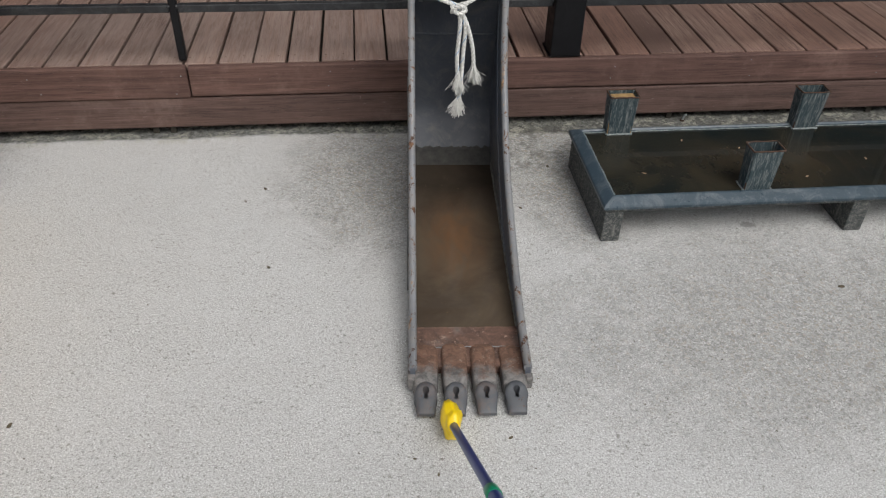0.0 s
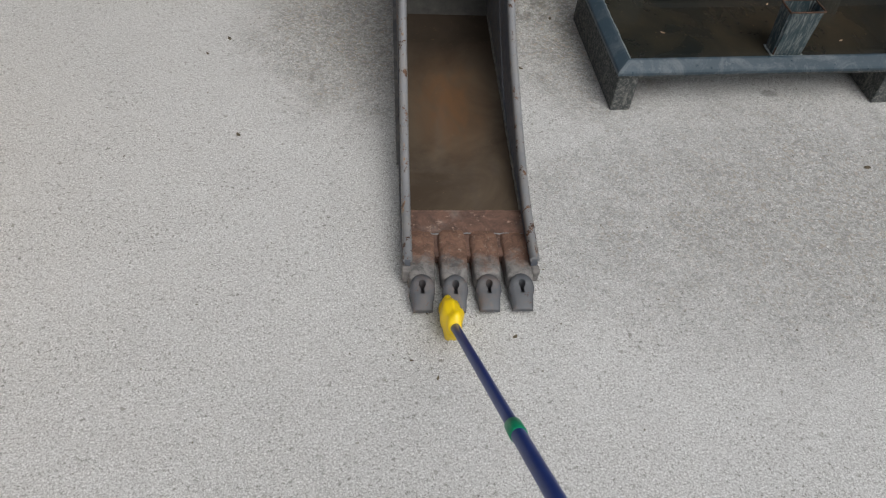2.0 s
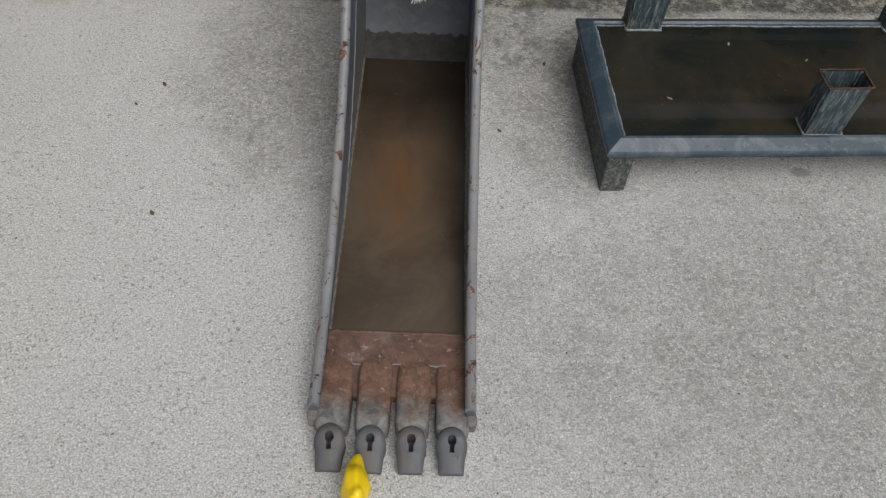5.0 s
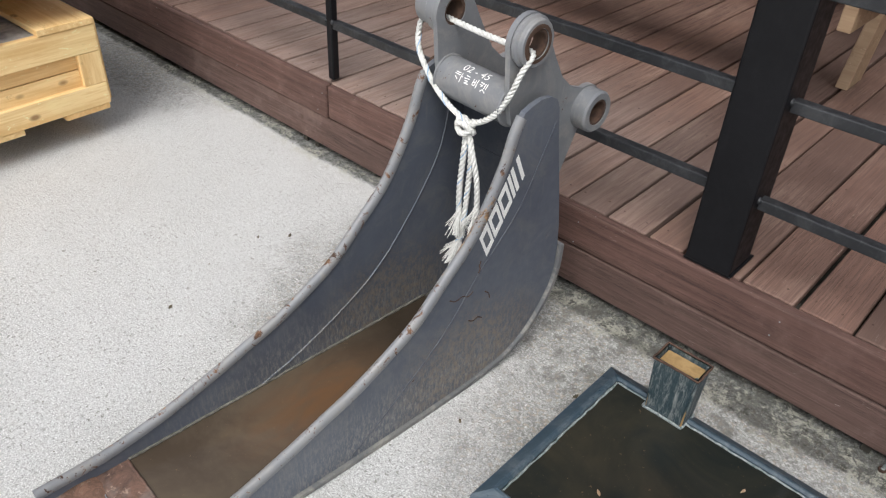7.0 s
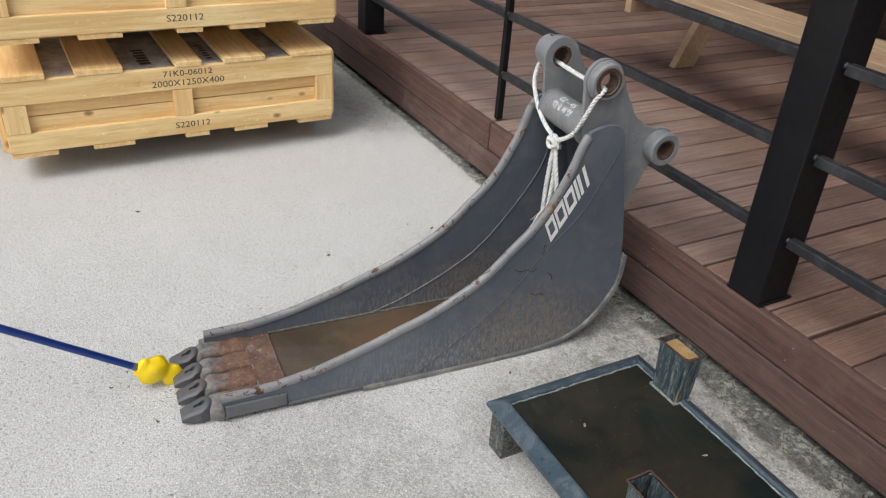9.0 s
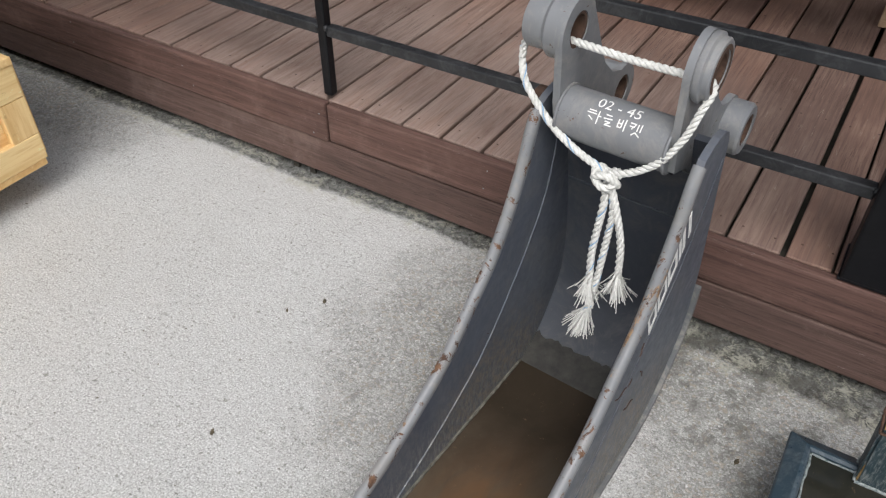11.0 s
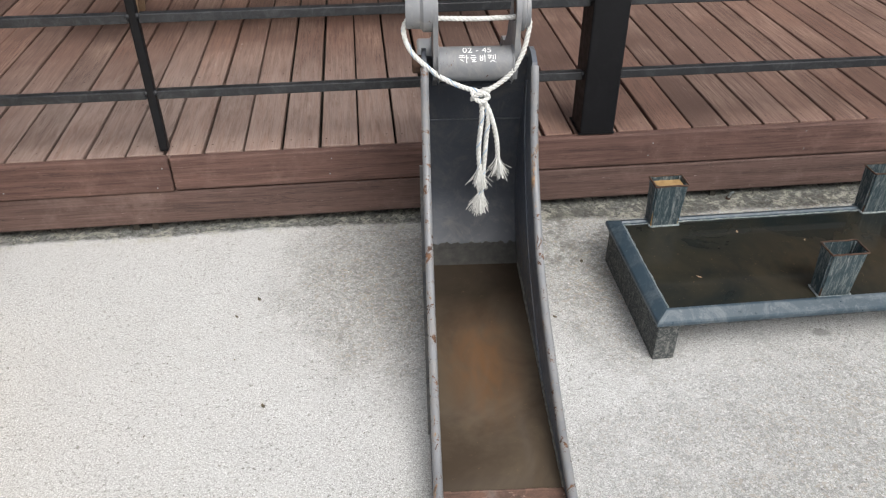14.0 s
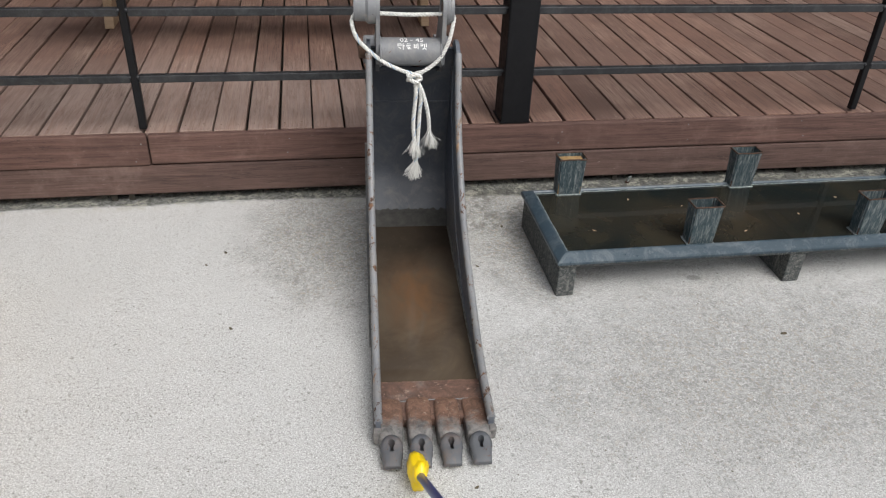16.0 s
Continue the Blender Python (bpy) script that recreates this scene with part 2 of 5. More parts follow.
def make_fascia_wood(name, axis, light, dark_c, pale):
    n = Nodes(name)

    def along(across, run):
        return n.where(tuple(run if i == axis else across for i in range(3)), 25.0)
    at = n.where((1, 1, 1), 25.0)
    streak = n.noise(along(30, 1.3), 1.7, 6, 0.7, 0.9)
    fibre = n.noise(along(210, 4.5), 1.6, 5, 0.75, 0.3)
    c = n.mix(n.ramp(streak, (0.34, 0.0), (0.62, 1.0)), dark_c, light)
    c = n.mix(n.ramp(fibre, (0.51, 0.0), (0.66, 0.24)), c, pale)
    c = n.mix(n.ramp(fibre, (0.38, 0.40), (0.47, 0.0)), c, tuple(0.6 * k for k in dark_c))
    blot = n.noise(at, 3.4, 7, 0.75)
    c = n.mix(n.ramp(blot, (0.54, 0.0), (0.68, 0.45)), c, pale)
    c = n.mix(n.ramp(n.noise(at, 1.2, 5, 0.7), (0.34, 0.5), (0.5, 0.0)), c, dark_c)
    check = n.noise(along(55, 1.6), 1.4, 5, 0.7, 0.5)
    split = n.maths("MULTIPLY", n.ramp(check, (0.486, 0.0), (0.497, 0.8), (0.503, 0.8), (0.514, 0.0)), n.ramp(blot, (0.46, 0.9), (0.53, 0.0)))
    c = n.mix(split, c, (0.025, 0.018, 0.016))
    pos = n.add("ShaderNodeSeparateXYZ")
    n.link(n.co.outputs["Object"], pos.inputs[0])
    edge = n.ramp(n.maths("ADD", pos.outputs[2], n.maths("MULTIPLY", n.noise(at, 30, 5, 0.7), 0.008)), (0.2765, 0.0), (0.2800, 0.75))
    c = n.mix(edge, c, (0.33, 0.195, 0.155))
    scuff = n.ramp(n.noise(along(120, 30), 1.0, 7, 0.9), (0.63, 0.0), (0.66, 0.6))
    c = n.mix(scuff, c, (0.42, 0.37, 0.33))
    return n.done(c, 0.72, 0.0, ((streak, 0.3, 0.002), (fibre, 0.6, 0.0012)), spec=0.3)


def make_crate_wood(name="pine_crate_wood", axis=1, a=(0.83, 0.56, 0.255), b=(0.88, 0.67, 0.345), d=(0.65, 0.385, 0.145)):
    n = Nodes(name)
    s = [26, 26, 26]
    s[axis] = 1.5
    at = n.where((1, 1, 1), 30.0)
    streak = n.noise(n.where(tuple(s), 30.0), 1.4, 5, 0.6, 0.7)
    tint = n.mix(n.info.outputs["Random"], a, b)
    c = n.mix(n.ramp(streak, (0.36, 0.7), (0.60, 0.0)), tint, d)
    fine = n.noise(n.where(tuple(4 * k for k in s), 30.0), 1.6, 4, 0.6, 0.5)
    c = n.mix(n.ramp(fine, (0.52, 0.0), (0.66, 0.45)), c, d)
    knots = n.cells(n.where(tuple(5.0 if i == axis else 9.0 for i in range(3)), 30.0), 1.0)
    c = n.mix(n.ramp(knots, (0.05, 0.8), (0.11, 0.0)), c, (0.22, 0.10, 0.04))
    c = n.mix(n.ramp(n.noise(at, 5, 4), (0.56, 0.0), (0.75, 0.4)), c, tuple(min(0.88, k * 1.1) for k in b))
    scuff = n.ramp(n.noise(n.where(tuple(14.0 if i == axis else 40.0 for i in range(3)), 30.0), 1.0, 7, 0.85, 1.5), (0.605, 0.0), (0.625, 0.75))
    c = n.mix(scuff, c, tuple(min(0.9, 1.15 * k + 0.12) for k in b))
    dirt = n.ramp(n.noise(at, 9, 6, 0.8), (0.30, 0.6), (0.38, 0.0))
    c = n.mix(dirt, c, tuple(0.6 * k for k in d))
    return n.done(c, 0.62, 0.0, ((streak, 0.25, 0.0012), (fine, 0.2, 0.0008)), spec=0.35)


def make_paint(name, base_c, light_c, rust=0.5, dust=0.35, dust_c=(0.22, 0.20, 0.17), rough=0.5, chips=0.0, scale=1.0, mud=False, runs=1.0):
    """Painted steel, with dust, scuffs and rust where the paint is gone."""
    n = Nodes(name)
    at = n.where((scale, scale, scale), 9.0)
    broad = n.noise(at, 3.2, 5, 0.6)
    fine = n.noise(at, 55, 4, 0.65)
    c = n.mix(n.ramp(broad, (0.35, 0.0), (0.68, 1.0)), base_c, light_c)
    c = n.mix(n.maths("MULTIPLY", n.ramp(n.noise(n.where((scale, scale, scale * runs), 9.0), 11, 6, 0.78, 0.8), (0.48, 0.0), (0.66, 1.0)), dust), c, dust_c)
    drips = n.noise(n.where((70, 70, 9), 9.0), 1.0, 4, 0.6)
    c = n.mix(n.ramp(drips, (0.60, 0.0), (0.74, 0.28 * dust / 0.35)), c, dust_c)
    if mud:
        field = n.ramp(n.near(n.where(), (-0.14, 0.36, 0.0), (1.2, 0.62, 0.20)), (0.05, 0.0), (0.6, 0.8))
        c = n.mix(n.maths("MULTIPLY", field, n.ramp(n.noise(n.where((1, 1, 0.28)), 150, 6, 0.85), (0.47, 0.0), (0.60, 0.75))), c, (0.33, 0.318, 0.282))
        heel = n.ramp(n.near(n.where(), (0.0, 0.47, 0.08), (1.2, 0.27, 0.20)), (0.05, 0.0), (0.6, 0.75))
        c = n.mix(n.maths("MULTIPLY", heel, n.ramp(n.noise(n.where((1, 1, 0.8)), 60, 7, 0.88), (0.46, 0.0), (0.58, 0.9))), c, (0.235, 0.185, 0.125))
    spots = n.noise(at, 26, 6, 0.78, 0.5)
    holes = n.ramp(spots, (0.735 - 0.12 * rust - 0.1 * chips, 0.0), (0.755 - 0.12 * rust - 0.1 * chips, 1.0))
    if chips > 0.3:  # long flakes knocked off along the bar
        flakes = n.noise(n.where((42, 10, 10)), 1.0, 6, 0.78, 0.5)
        bare = n.mix(n.ramp(n.noise(at, 70, 5, 0.7), (0.42, 0.0), (0.58, 1.0)), (0.085, 0.050, 0.032), (0.34, 0.215, 0.115))
        c = n.mix(n.ramp(flakes, (0.612, 0.0), (0.628, 1.0)), c, bare)
    rusty = n.mix(n.ramp(fine, (0.4, 0.0), (0.62, 1.0)), (0.055, 0.030, 0.020), (0.150, 0.078, 0.042))
    c = n.mix(holes, c, rusty)
    return n.done(c, n.mix(holes, n.ramp(fine, (0.3, rough - 0.08), (0.7, rough + 0.1)), (0.9, 0.9, 0.9)), 0.0, ((n.noise(at, 140, 3), 0.12, 0.0008), (holes, 0.35, -0.0006)), spec=0.45)


def make_rust():
    n = Nodes("rusty_bare_steel")
    at = n.where()
    a, b = n.noise(at, 26, 6, 0.75, 0.6), n.noise(at, 7, 5, 0.65)
    c = n.mix(n.ramp(a, (0.34, 0.0), (0.62, 1.0)), (0.066, 0.042, 0.034), (0.175, 0.100, 0.072))
    c = n.mix(n.ramp(b, (0.5, 0.0), (0.66, 0.6)), c, (0.26, 0.23, 0.205))
    c = n.mix(n.ramp(n.noise(at, 60, 4, 0.7), (0.6, 0.0), (0.7, 0.7)), c, (0.42, 0.30, 0.23))
    return n.done(c, 0.85, 0.15, ((a, 0.7, 0.002), (n.noise(at, 180, 3), 0.3, 0.0008)))


def make_casting():
    """Cast noses: rust at the root, bare worn grey towards the tip."""
    n = Nodes("rusty_tooth_casting")
    at = n.where((1, 1, 1), 3.0)
    pos = n.add("ShaderNodeSeparateXYZ")
    n.link(n.co.outputs["Object"], pos.inputs[0])
    a = n.noise(at, 42, 6, 0.75, 0.6)
    worn = n.ramp(n.maths("ADD", pos.outputs[1], n.maths("MULTIPLY", n.maths("SUBTRACT", n.noise(at, 30, 5, 0.7), 0.5), 0.16)), (-0.010, 1.0), (0.040, 0.0))
    rust = n.mix(n.ramp(a, (0.34, 0.0), (0.64, 1.0)), (0.085, 0.048, 0.034), (0.215, 0.120, 0.080))
    rust = n.mix(n.ramp(n.noise(at, 90, 5, 0.8), (0.58, 0.0), (0.66, 0.7)), rust, (0.36, 0.28, 0.22))
    grey = n.mix(n.ramp(a, (0.38, 0.0), (0.6, 1.0)), (0.09, 0.088, 0.086), (0.215, 0.205, 0.195))
    return n.done(n.mix(worn, rust, grey), 0.8, 0.1, ((a, 0.7, 0.003), (n.noise(at, 160, 4, 0.7), 0.4, 0.001)))


def make_water(name, deep, pale, patch_c, patch_at, patch_size, dark_centre=None):
    n = Nodes(name)
    at = n.where()
    silt = n.noise(at, 5, 5, 0.6, 0.8)
    c = n.mix(n.ramp(silt, (0.35, 0.0), (0.68, 1.0)), deep, pale)
    spot = n.maths("MULTIPLY", n.ramp(n.near(at, patch_at, patch_size), (0.0, 0.0), (0.8, 1.0)), n.ramp(n.noise(n.where((1, 0.4, 1)), 22, 5, 0.6, 1.2), (0.32, 0.25), (0.62, 1.0)))
    c = n.mix(spot, c, patch_c)
    # colour darkens towards this point; in the bucket, towards the heel
    if dark_centre:
        c = n.mix(n.ramp(n.near(at, dark_centre, (0.5, 0.30, 0.3)), (0.1, 0.0), (0.6, 0.75)), c, tuple(0.35 * k for k in deep))
    c = n.mix(n.ramp(n.noise(at, 90, 5, 0.8), (0.64, 0.0), (0.68, 0.5)), c, (0.17, 0.11, 0.06))
    n.b.inputs["IOR"].default_value = 1.33
    return n.done(c, 0.03, 0.0, ((n.noise(at, 6, 2), 0.02, 0.002),))


def make_plain(name, a, b, rough=0.5, scale=20, metal=0.0, bump=0.15):
    n = Nodes(name)
    at = n.where((1, 1, 1), 7.0)
    f = n.noise(at, scale, 5, 0.65)
    return n.done(n.mix(n.ramp(f, (0.3, 0.0), (0.7, 1.0)), a, b), rough, metal, ((f, bump, 0.001),))


CONCRETE = make_concrete()
DECK = make_deck_wood()
FASCIA = make_fascia_wood("brown_stained_fascia_wood", 0, (0.142, 0.080, 0.065), (0.068, 0.038, 0.032), (0.245, 0.160, 0.132))
FASCIA_LOW = make_fascia_wood("greyed_brown_fascia_wood", 0, (0.132, 0.082, 0.069), (0.064, 0.040, 0.034), (0.225, 0.160, 0.137))
CRATE = make_crate_wood()
CRATE_X = make_crate_wood("pine_crate_wood_crosswise", 0)
CRATE_Z = make_crate_wood("pine_crate_wood_upright", 2)
BENCH = make_crate_wood("pale_bench_wood", 0, (0.34, 0.235, 0.145), (0.43, 0.31, 0.20), (0.25, 0.16, 0.095))
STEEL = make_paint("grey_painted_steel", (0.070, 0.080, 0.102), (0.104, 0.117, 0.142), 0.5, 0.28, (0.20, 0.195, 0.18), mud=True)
# base grey a little over half of STEEL's, with dust on it
STEEL_IN = make_paint("darker_grey_dusty_steel_inside", (0.040, 0.046, 0.060), (0.062, 0.070, 0.086), 0.25, 0.32, (0.16, 0.155, 0.14), 0.5)
RIM = make_paint("grey_worn_rim_paint", (0.165, 0.172, 0.183), (0.225, 0.231, 0.240), 0.95, 0.45, (0.27, 0.25, 0.22), 0.38, 0.47, 1.2)
EAR = make_paint("light_grey_painted_steel", (0.145, 0.152, 0.163), (0.205, 0.212, 0.222), 0.85, 0.4, (0.32, 0.30, 0.27), 0.5)
TOOTH = make_paint("worn_tooth_steel", (0.056, 0.062, 0.072), (0.096, 0.101, 0.110), 1.1, 0.5, (0.15, 0.10, 0.075), 0.5)
ADAPTER = make_casting()
CUTTER = make_paint("muddy_worn_steel", (0.086, 0.092, 0.104), (0.130, 0.135, 0.145), 0.8, 0.6, (0.17, 0.135, 0.10), 0.6, 0.2, 2.0)
DUSTY = make_paint("dusty_grey_steel", (0.100, 0.106, 0.112), (0.160, 0.160, 0.155), 0.6, 0.75, (0.30, 0.285, 0.25), 0.7)
RUST = make_rust()
DARK_RUST = make_plain("dark_rust", (0.030, 0.017, 0.012), (0.092, 0.050, 0.031), 0.9, 60)
TRAY = make_paint("dark_teal_painted_steel", (0.012, 0.030, 0.042), (0.022, 0.046, 0.060), 0.15, 0.30, (0.16, 0.17, 0.17), 0.42, 0.0, 1.3)
TRAY_RIM = make_paint("teal_rim_paint", (0.022, 0.042, 0.058), (0.042, 0.066, 0.086), 0.15, 0.3, (0.25, 0.27, 0.28), 0.34)
SPLASH = make_paint("splashed_teal_steel", (0.012, 0.030, 0.039), (0.028, 0.048, 0.055), 0.4, 0.75, (0.26, 0.27, 0.26), 0.6, 0.0, 15.0, False, 0.16)
GRITTY = make_paint("gritty_dark_steel", (0.030, 0.036, 0.038), (0.060, 0.064, 0.062), 0.6, 0.8, (0.25, 0.245, 0.225), 0.85, 0.0, 11.0)
BLACK = make_paint("black_painted_steel", (0.0045, 0.0045, 0.0055), (0.007, 0.007, 0.0085), 0.0, 0.12, (0.03, 0.03, 0.033), 0.5)
BLACK.node_tree.nodes["Principled BSDF"].inputs["Specular IOR Level"].default_value = 0.22
RAIL = make_paint("dusty_black_rail_paint", (0.010, 0.011, 0.013), (0.022, 0.023, 0.026), 0.05, 0.5, (0.065, 0.067, 0.070), 0.5, 0.0, 2.0)
WHITE = make_plain("white_paint", (0.70, 0.70, 0.68), (0.82, 0.82, 0.80), 0.55, 60)
ROPE = make_plain("white_nylon_rope", (0.50, 0.50, 0.475), (0.74, 0.74, 0.71), 0.78, 140, 0.0, 0.4)
ROPE_BLUE = make_plain("blue_marker_yarn", (0.18, 0.32, 0.50), (0.32, 0.46, 0.62), 0.75, 140)
INK = make_plain("black_stencil_ink", (0.02, 0.018, 0.016), (0.07, 0.055, 0.04), 0.7, 90)
FILM = make_plain("grey_plastic_film", (0.22, 0.225, 0.23), (0.62, 0.625, 0.63), 0.16, 14, 0.0, 0.5)
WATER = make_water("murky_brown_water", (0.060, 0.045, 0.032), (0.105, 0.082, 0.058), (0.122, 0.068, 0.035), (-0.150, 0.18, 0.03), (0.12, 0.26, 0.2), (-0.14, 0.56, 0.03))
POND = make_water("dark_pond_water", (0.010, 0.0135, 0.0135), (0.031, 0.028, 0.020), (0.045, 0.034, 0.022), (0.6, 0.2, 0.0), (0.6, 0.2, 0.3))
OCHRE = make_plain("ochre_silt", (0.22, 0.135, 0.05), (0.38, 0.25, 0.11), 0.8, 40)
SCALE = make_plain("white_lime_crust", (0.05, 0.08, 0.085), (0.36, 0.385, 0.375), 0.9, 160)
YELLOW = make_plain("yellow_plastic", (0.80, 0.55, 0.005), (0.88, 0.64, 0.01), 0.32, 30, 0.0, 0.05)
BLUE = make_plain("blue_lacquered_pole", (0.007, 0.028, 0.16), (0.010, 0.038, 0.20), 0.3, 25, 0.0, 0.03)
GREEN = make_plain("green_plastic_sleeve", (0.0, 0.21, 0.10), (0.005, 0.27, 0.14), 0.4, 25, 0.0, 0.05)
GREY_PLASTIC = make_plain("grey_plastic", (0.10, 0.11, 0.12), (0.14, 0.15, 0.16), 0.4)
BITS = make_plain("dark_grit", (0.05, 0.042, 0.028), (0.15, 0.12, 0.075), 0.9, 90)
SILT = make_plain("pale_dried_silt", (0.055, 0.052, 0.045), (0.19, 0.178, 0.15), 0.9, 55, 0.0, 0.6)
MUD = make_plain("dark_wet_mud", (0.018, 0.018, 0.017), (0.045, 0.043, 0.038), 0.8, 45, 0.0, 0.6)
# near-black brown for joist, foot brackets and the shade under the deck boards
SHADE = make_plain("dark_under_deck", (0.02, 0.018, 0.015), (0.05, 0.045, 0.035), 0.95, 12)


# ---- mesh helpers ----
def mesh(name, bm, material, smooth=False):
    bmesh.ops.recalc_face_normals(bm, faces=bm.faces)
    me = bpy.data.meshes.new(name)
    bm.to_mesh(me)
    bm.free()
    if smooth:
        me.shade_smooth()
        if smooth is not True:
            me.set_sharp_from_angle(angle=radians(smooth))
    me.materials.append(material)
    return me


def thing(name, label, category, m=None, group="", kind=""):
    ob = new(name)
    ob.empty_display_size = 0.1
    if m is not None:
        ob.matrix_basis = m
    return tagged(ob, label, category, group, kind)


def part(name, bm, material, parent, label="", m=None, smooth=False):
    ob = new(name, mesh(name, bm, material, smooth))
    ob.parent = parent
    if m is not None:
        ob.matrix_basis = m
    return tagged(ob, label)


def solo(name, bm, material, label, category, m=None, smooth=False, group="", kind=""):
    ob = new(name, mesh(name, bm, material, smooth))
    if m is not None:
        ob.matrix_basis = m
    return tagged(ob, label, category, group, kind)


def block(x0, x1, y0, y1, z0, z1, bevel=0.0, bm=None, rough=0.0, segments=2):
    """A box between two corners, with rounded edges."""
    bm = bm or bmesh.new()
    got = bmesh.ops.create_cube(bm, size=1.0)["verts"]
    for v in got:
        v.co = Vector((x0 + (v.co.x + 0.5) * (x1 - x0), y0 + (v.co.y + 0.5) * (y1 - y0), z0 + (v.co.z + 0.5) * (z1 - z0)))
        if rough:
            v.co += Vector([random.uniform(-rough, rough) for _ in range(3)])
    if bevel:
        edges = list({e for v in got for e in v.link_edges})
        bmesh.ops.bevel(bm, geom=edges, offset=bevel, segments=segments, affect="EDGES", profile=0.5)
    return bm


def plate(outline, holes=(), x0=0.0, x1=0.01, bevel=0.0):
    """A plate in the y-z plane between x0 and x1, with holes through it."""
    bm = bmesh.new()
    edges = []
    for loop in (outline, *holes):
        vs = [bm.verts.new((x0, a, b)) for a, b in loop]
        edges += [bm.edges.new((vs[i], vs[(i + 1) % len(vs)])) for i in range(len(vs))]
    got = bmesh.ops.triangle_fill(bm, edges=edges, use_beauty=True, use_dissolve=False)
    faces = [f for f in got["geom"] if isinstance(f, bmesh.types.BMFace)]
    ext = bmesh.ops.extrude_face_region(bm, geom=faces)
    for v in ext["geom"]:
        if isinstance(v, bmesh.types.BMVert):
            v.co.x = x1
    if bevel:
        sharp = [e for e in bm.edges if len(e.link_faces) == 2 and e.calc_face_angle(0) > 1.2]
        bmesh.ops.bevel(bm, geom=sharp, offset=bevel, segments=2, affect="EDGES", profile=0.5)
    return bm


def ring(cy, cz, r, count=28, start=0.0):
    return [(cy + r * math.cos(start + 2 * math.pi * i / count), cz + r * math.sin(start + 2 * math.pi * i / count)) for i in range(count)]


def lathe(profile, axis="x", count=28, bm=None, closed=False):
    """Turns rows of (along, radius) about an axis."""
    bm = bm or bmesh.new()
    rings = []
    for along, r in profile:
        row = []
        for i in range(count):
            c, s = math.cos(2 * math.pi * i / count) * r, math.sin(2 * math.pi * i / count) * r
            row.append(bm.verts.new({"x": (along, c, s), "y": (c, along, s), "z": (c, s, along)}[axis]))
        rings.append(row)
    pairs = list(zip(rings, rings[1:])) + ([(rings[-1], rings[0])] if closed else [])
    for p, q in pairs:
        for i in range(count):
            bm.faces.new((p[i], p[(i + 1) % count], q[(i + 1) % count], q[i]))
    if not closed:
        for row in (rings[0], rings[-1]):
            if (row[0].co - row[count // 2].co).length > 1e-5:
                bm.faces.new(row)
    return bm


def smooth_path(pts, step=0.01):
    """A Catmull-Rom line through points, in even steps."""
    pts = [Vector(p) for p in pts]
    ext = [2 * pts[0] - pts[1], *pts, 2 * pts[-1] - pts[-2]]
    dense = []
    for i in range(1, len(ext) - 2):
        p0, p1, p2, p3 = ext[i - 1:i + 3]
        k = max(2, int((p2 - p1).length / step))
        for j in range(k):
            t = j / k
            dense.append(0.5 * ((2 * p1) + (p2 - p0) * t + (2 * p0 - 5 * p1 + 4 * p2 - p3) * t * t + (3 * p1 - p0 - 3 * p2 + p3) * t ** 3))
    dense.append(pts[-1])
    return dense


def sweep(path, section, bm=None, up=Vector((1, 0, 0)), cap=True):
    """Sweeps a closed section, rows of (along up, across), down a path."""
    bm = bm or bmesh.new()
    rows = []
    for i, p in enumerate(path):
        t = (path[min(i + 1, len(path) - 1)] - path[max(i - 1, 0)]).normalized()
        u = (up - t * up.dot(t)).normalized()
        w = t.cross(u)
        sec = section(i / (len(path) - 1)) if callable(section) else section
        rows.append([bm.verts.new(p + u * a + w * b) for a, b in sec])
    n = len(rows[0])
    for p, q in zip(rows, rows[1:]):
        for i in range(n):
            bm.faces.new((p[i], p[(i + 1) % n], q[(i + 1) % n], q[i]))
    if cap:
        bm.faces.new(rows[0]), bm.faces.new(rows[-1])
    return bm


def circle(r, count=8):
    return [(r * math.cos(2 * math.pi * i / count), r * math.sin(2 * math.pi * i / count)) for i in range(count)]


def lettering(body, size):
    """Flat text as a bmesh in the x-y plane, centred."""
    cu = bpy.data.curves.new("text", "FONT")
    cu.body, cu.size, cu.align_x, cu.align_y = body, size, "CENTER", "CENTER"
    cu.resolution_u = 3
    ob = new("text", cu)
    bpy.context.view_layer.update()
    me = bpy.data.meshes.new_from_object(ob.evaluated_get(bpy.context.evaluated_depsgraph_get()))
    bm = bmesh.new()
    bm.from_mesh(me)
    bpy.data.objects.remove(ob)
    bpy.data.curves.remove(cu)
    bpy.data.meshes.remove(me)
    return bm


# ---- setting: concrete yard and the raised deck ----
def build_ground():
    bm = bmesh.new()
    steps = [-60, -20, -8, -5, -3.5, *[-2.6 + 0.2 * i for i in range(26)], 3.5, 5, 8, 20, 60]
    grid = [[bm.verts.new((x, y, 0.0)) for x in steps] for y in steps]
    for i in range(len(steps) - 1):
        for j in range(len(steps) - 1):
            bm.faces.new((grid[i][j], grid[i][j + 1], grid[i + 1][j + 1], grid[i + 1][j]))
    solo("ground", bm, CONCRETE, "pale grey exposed aggregate concrete yard, weathered dark near the deck", "ground", kind="structure")


build_ground()

DECK_Z, PITCH = 0.264, 0.1157
deck = thing("deck", "raised brown timber deck with a two-board fascia", "deck", kind="structure")


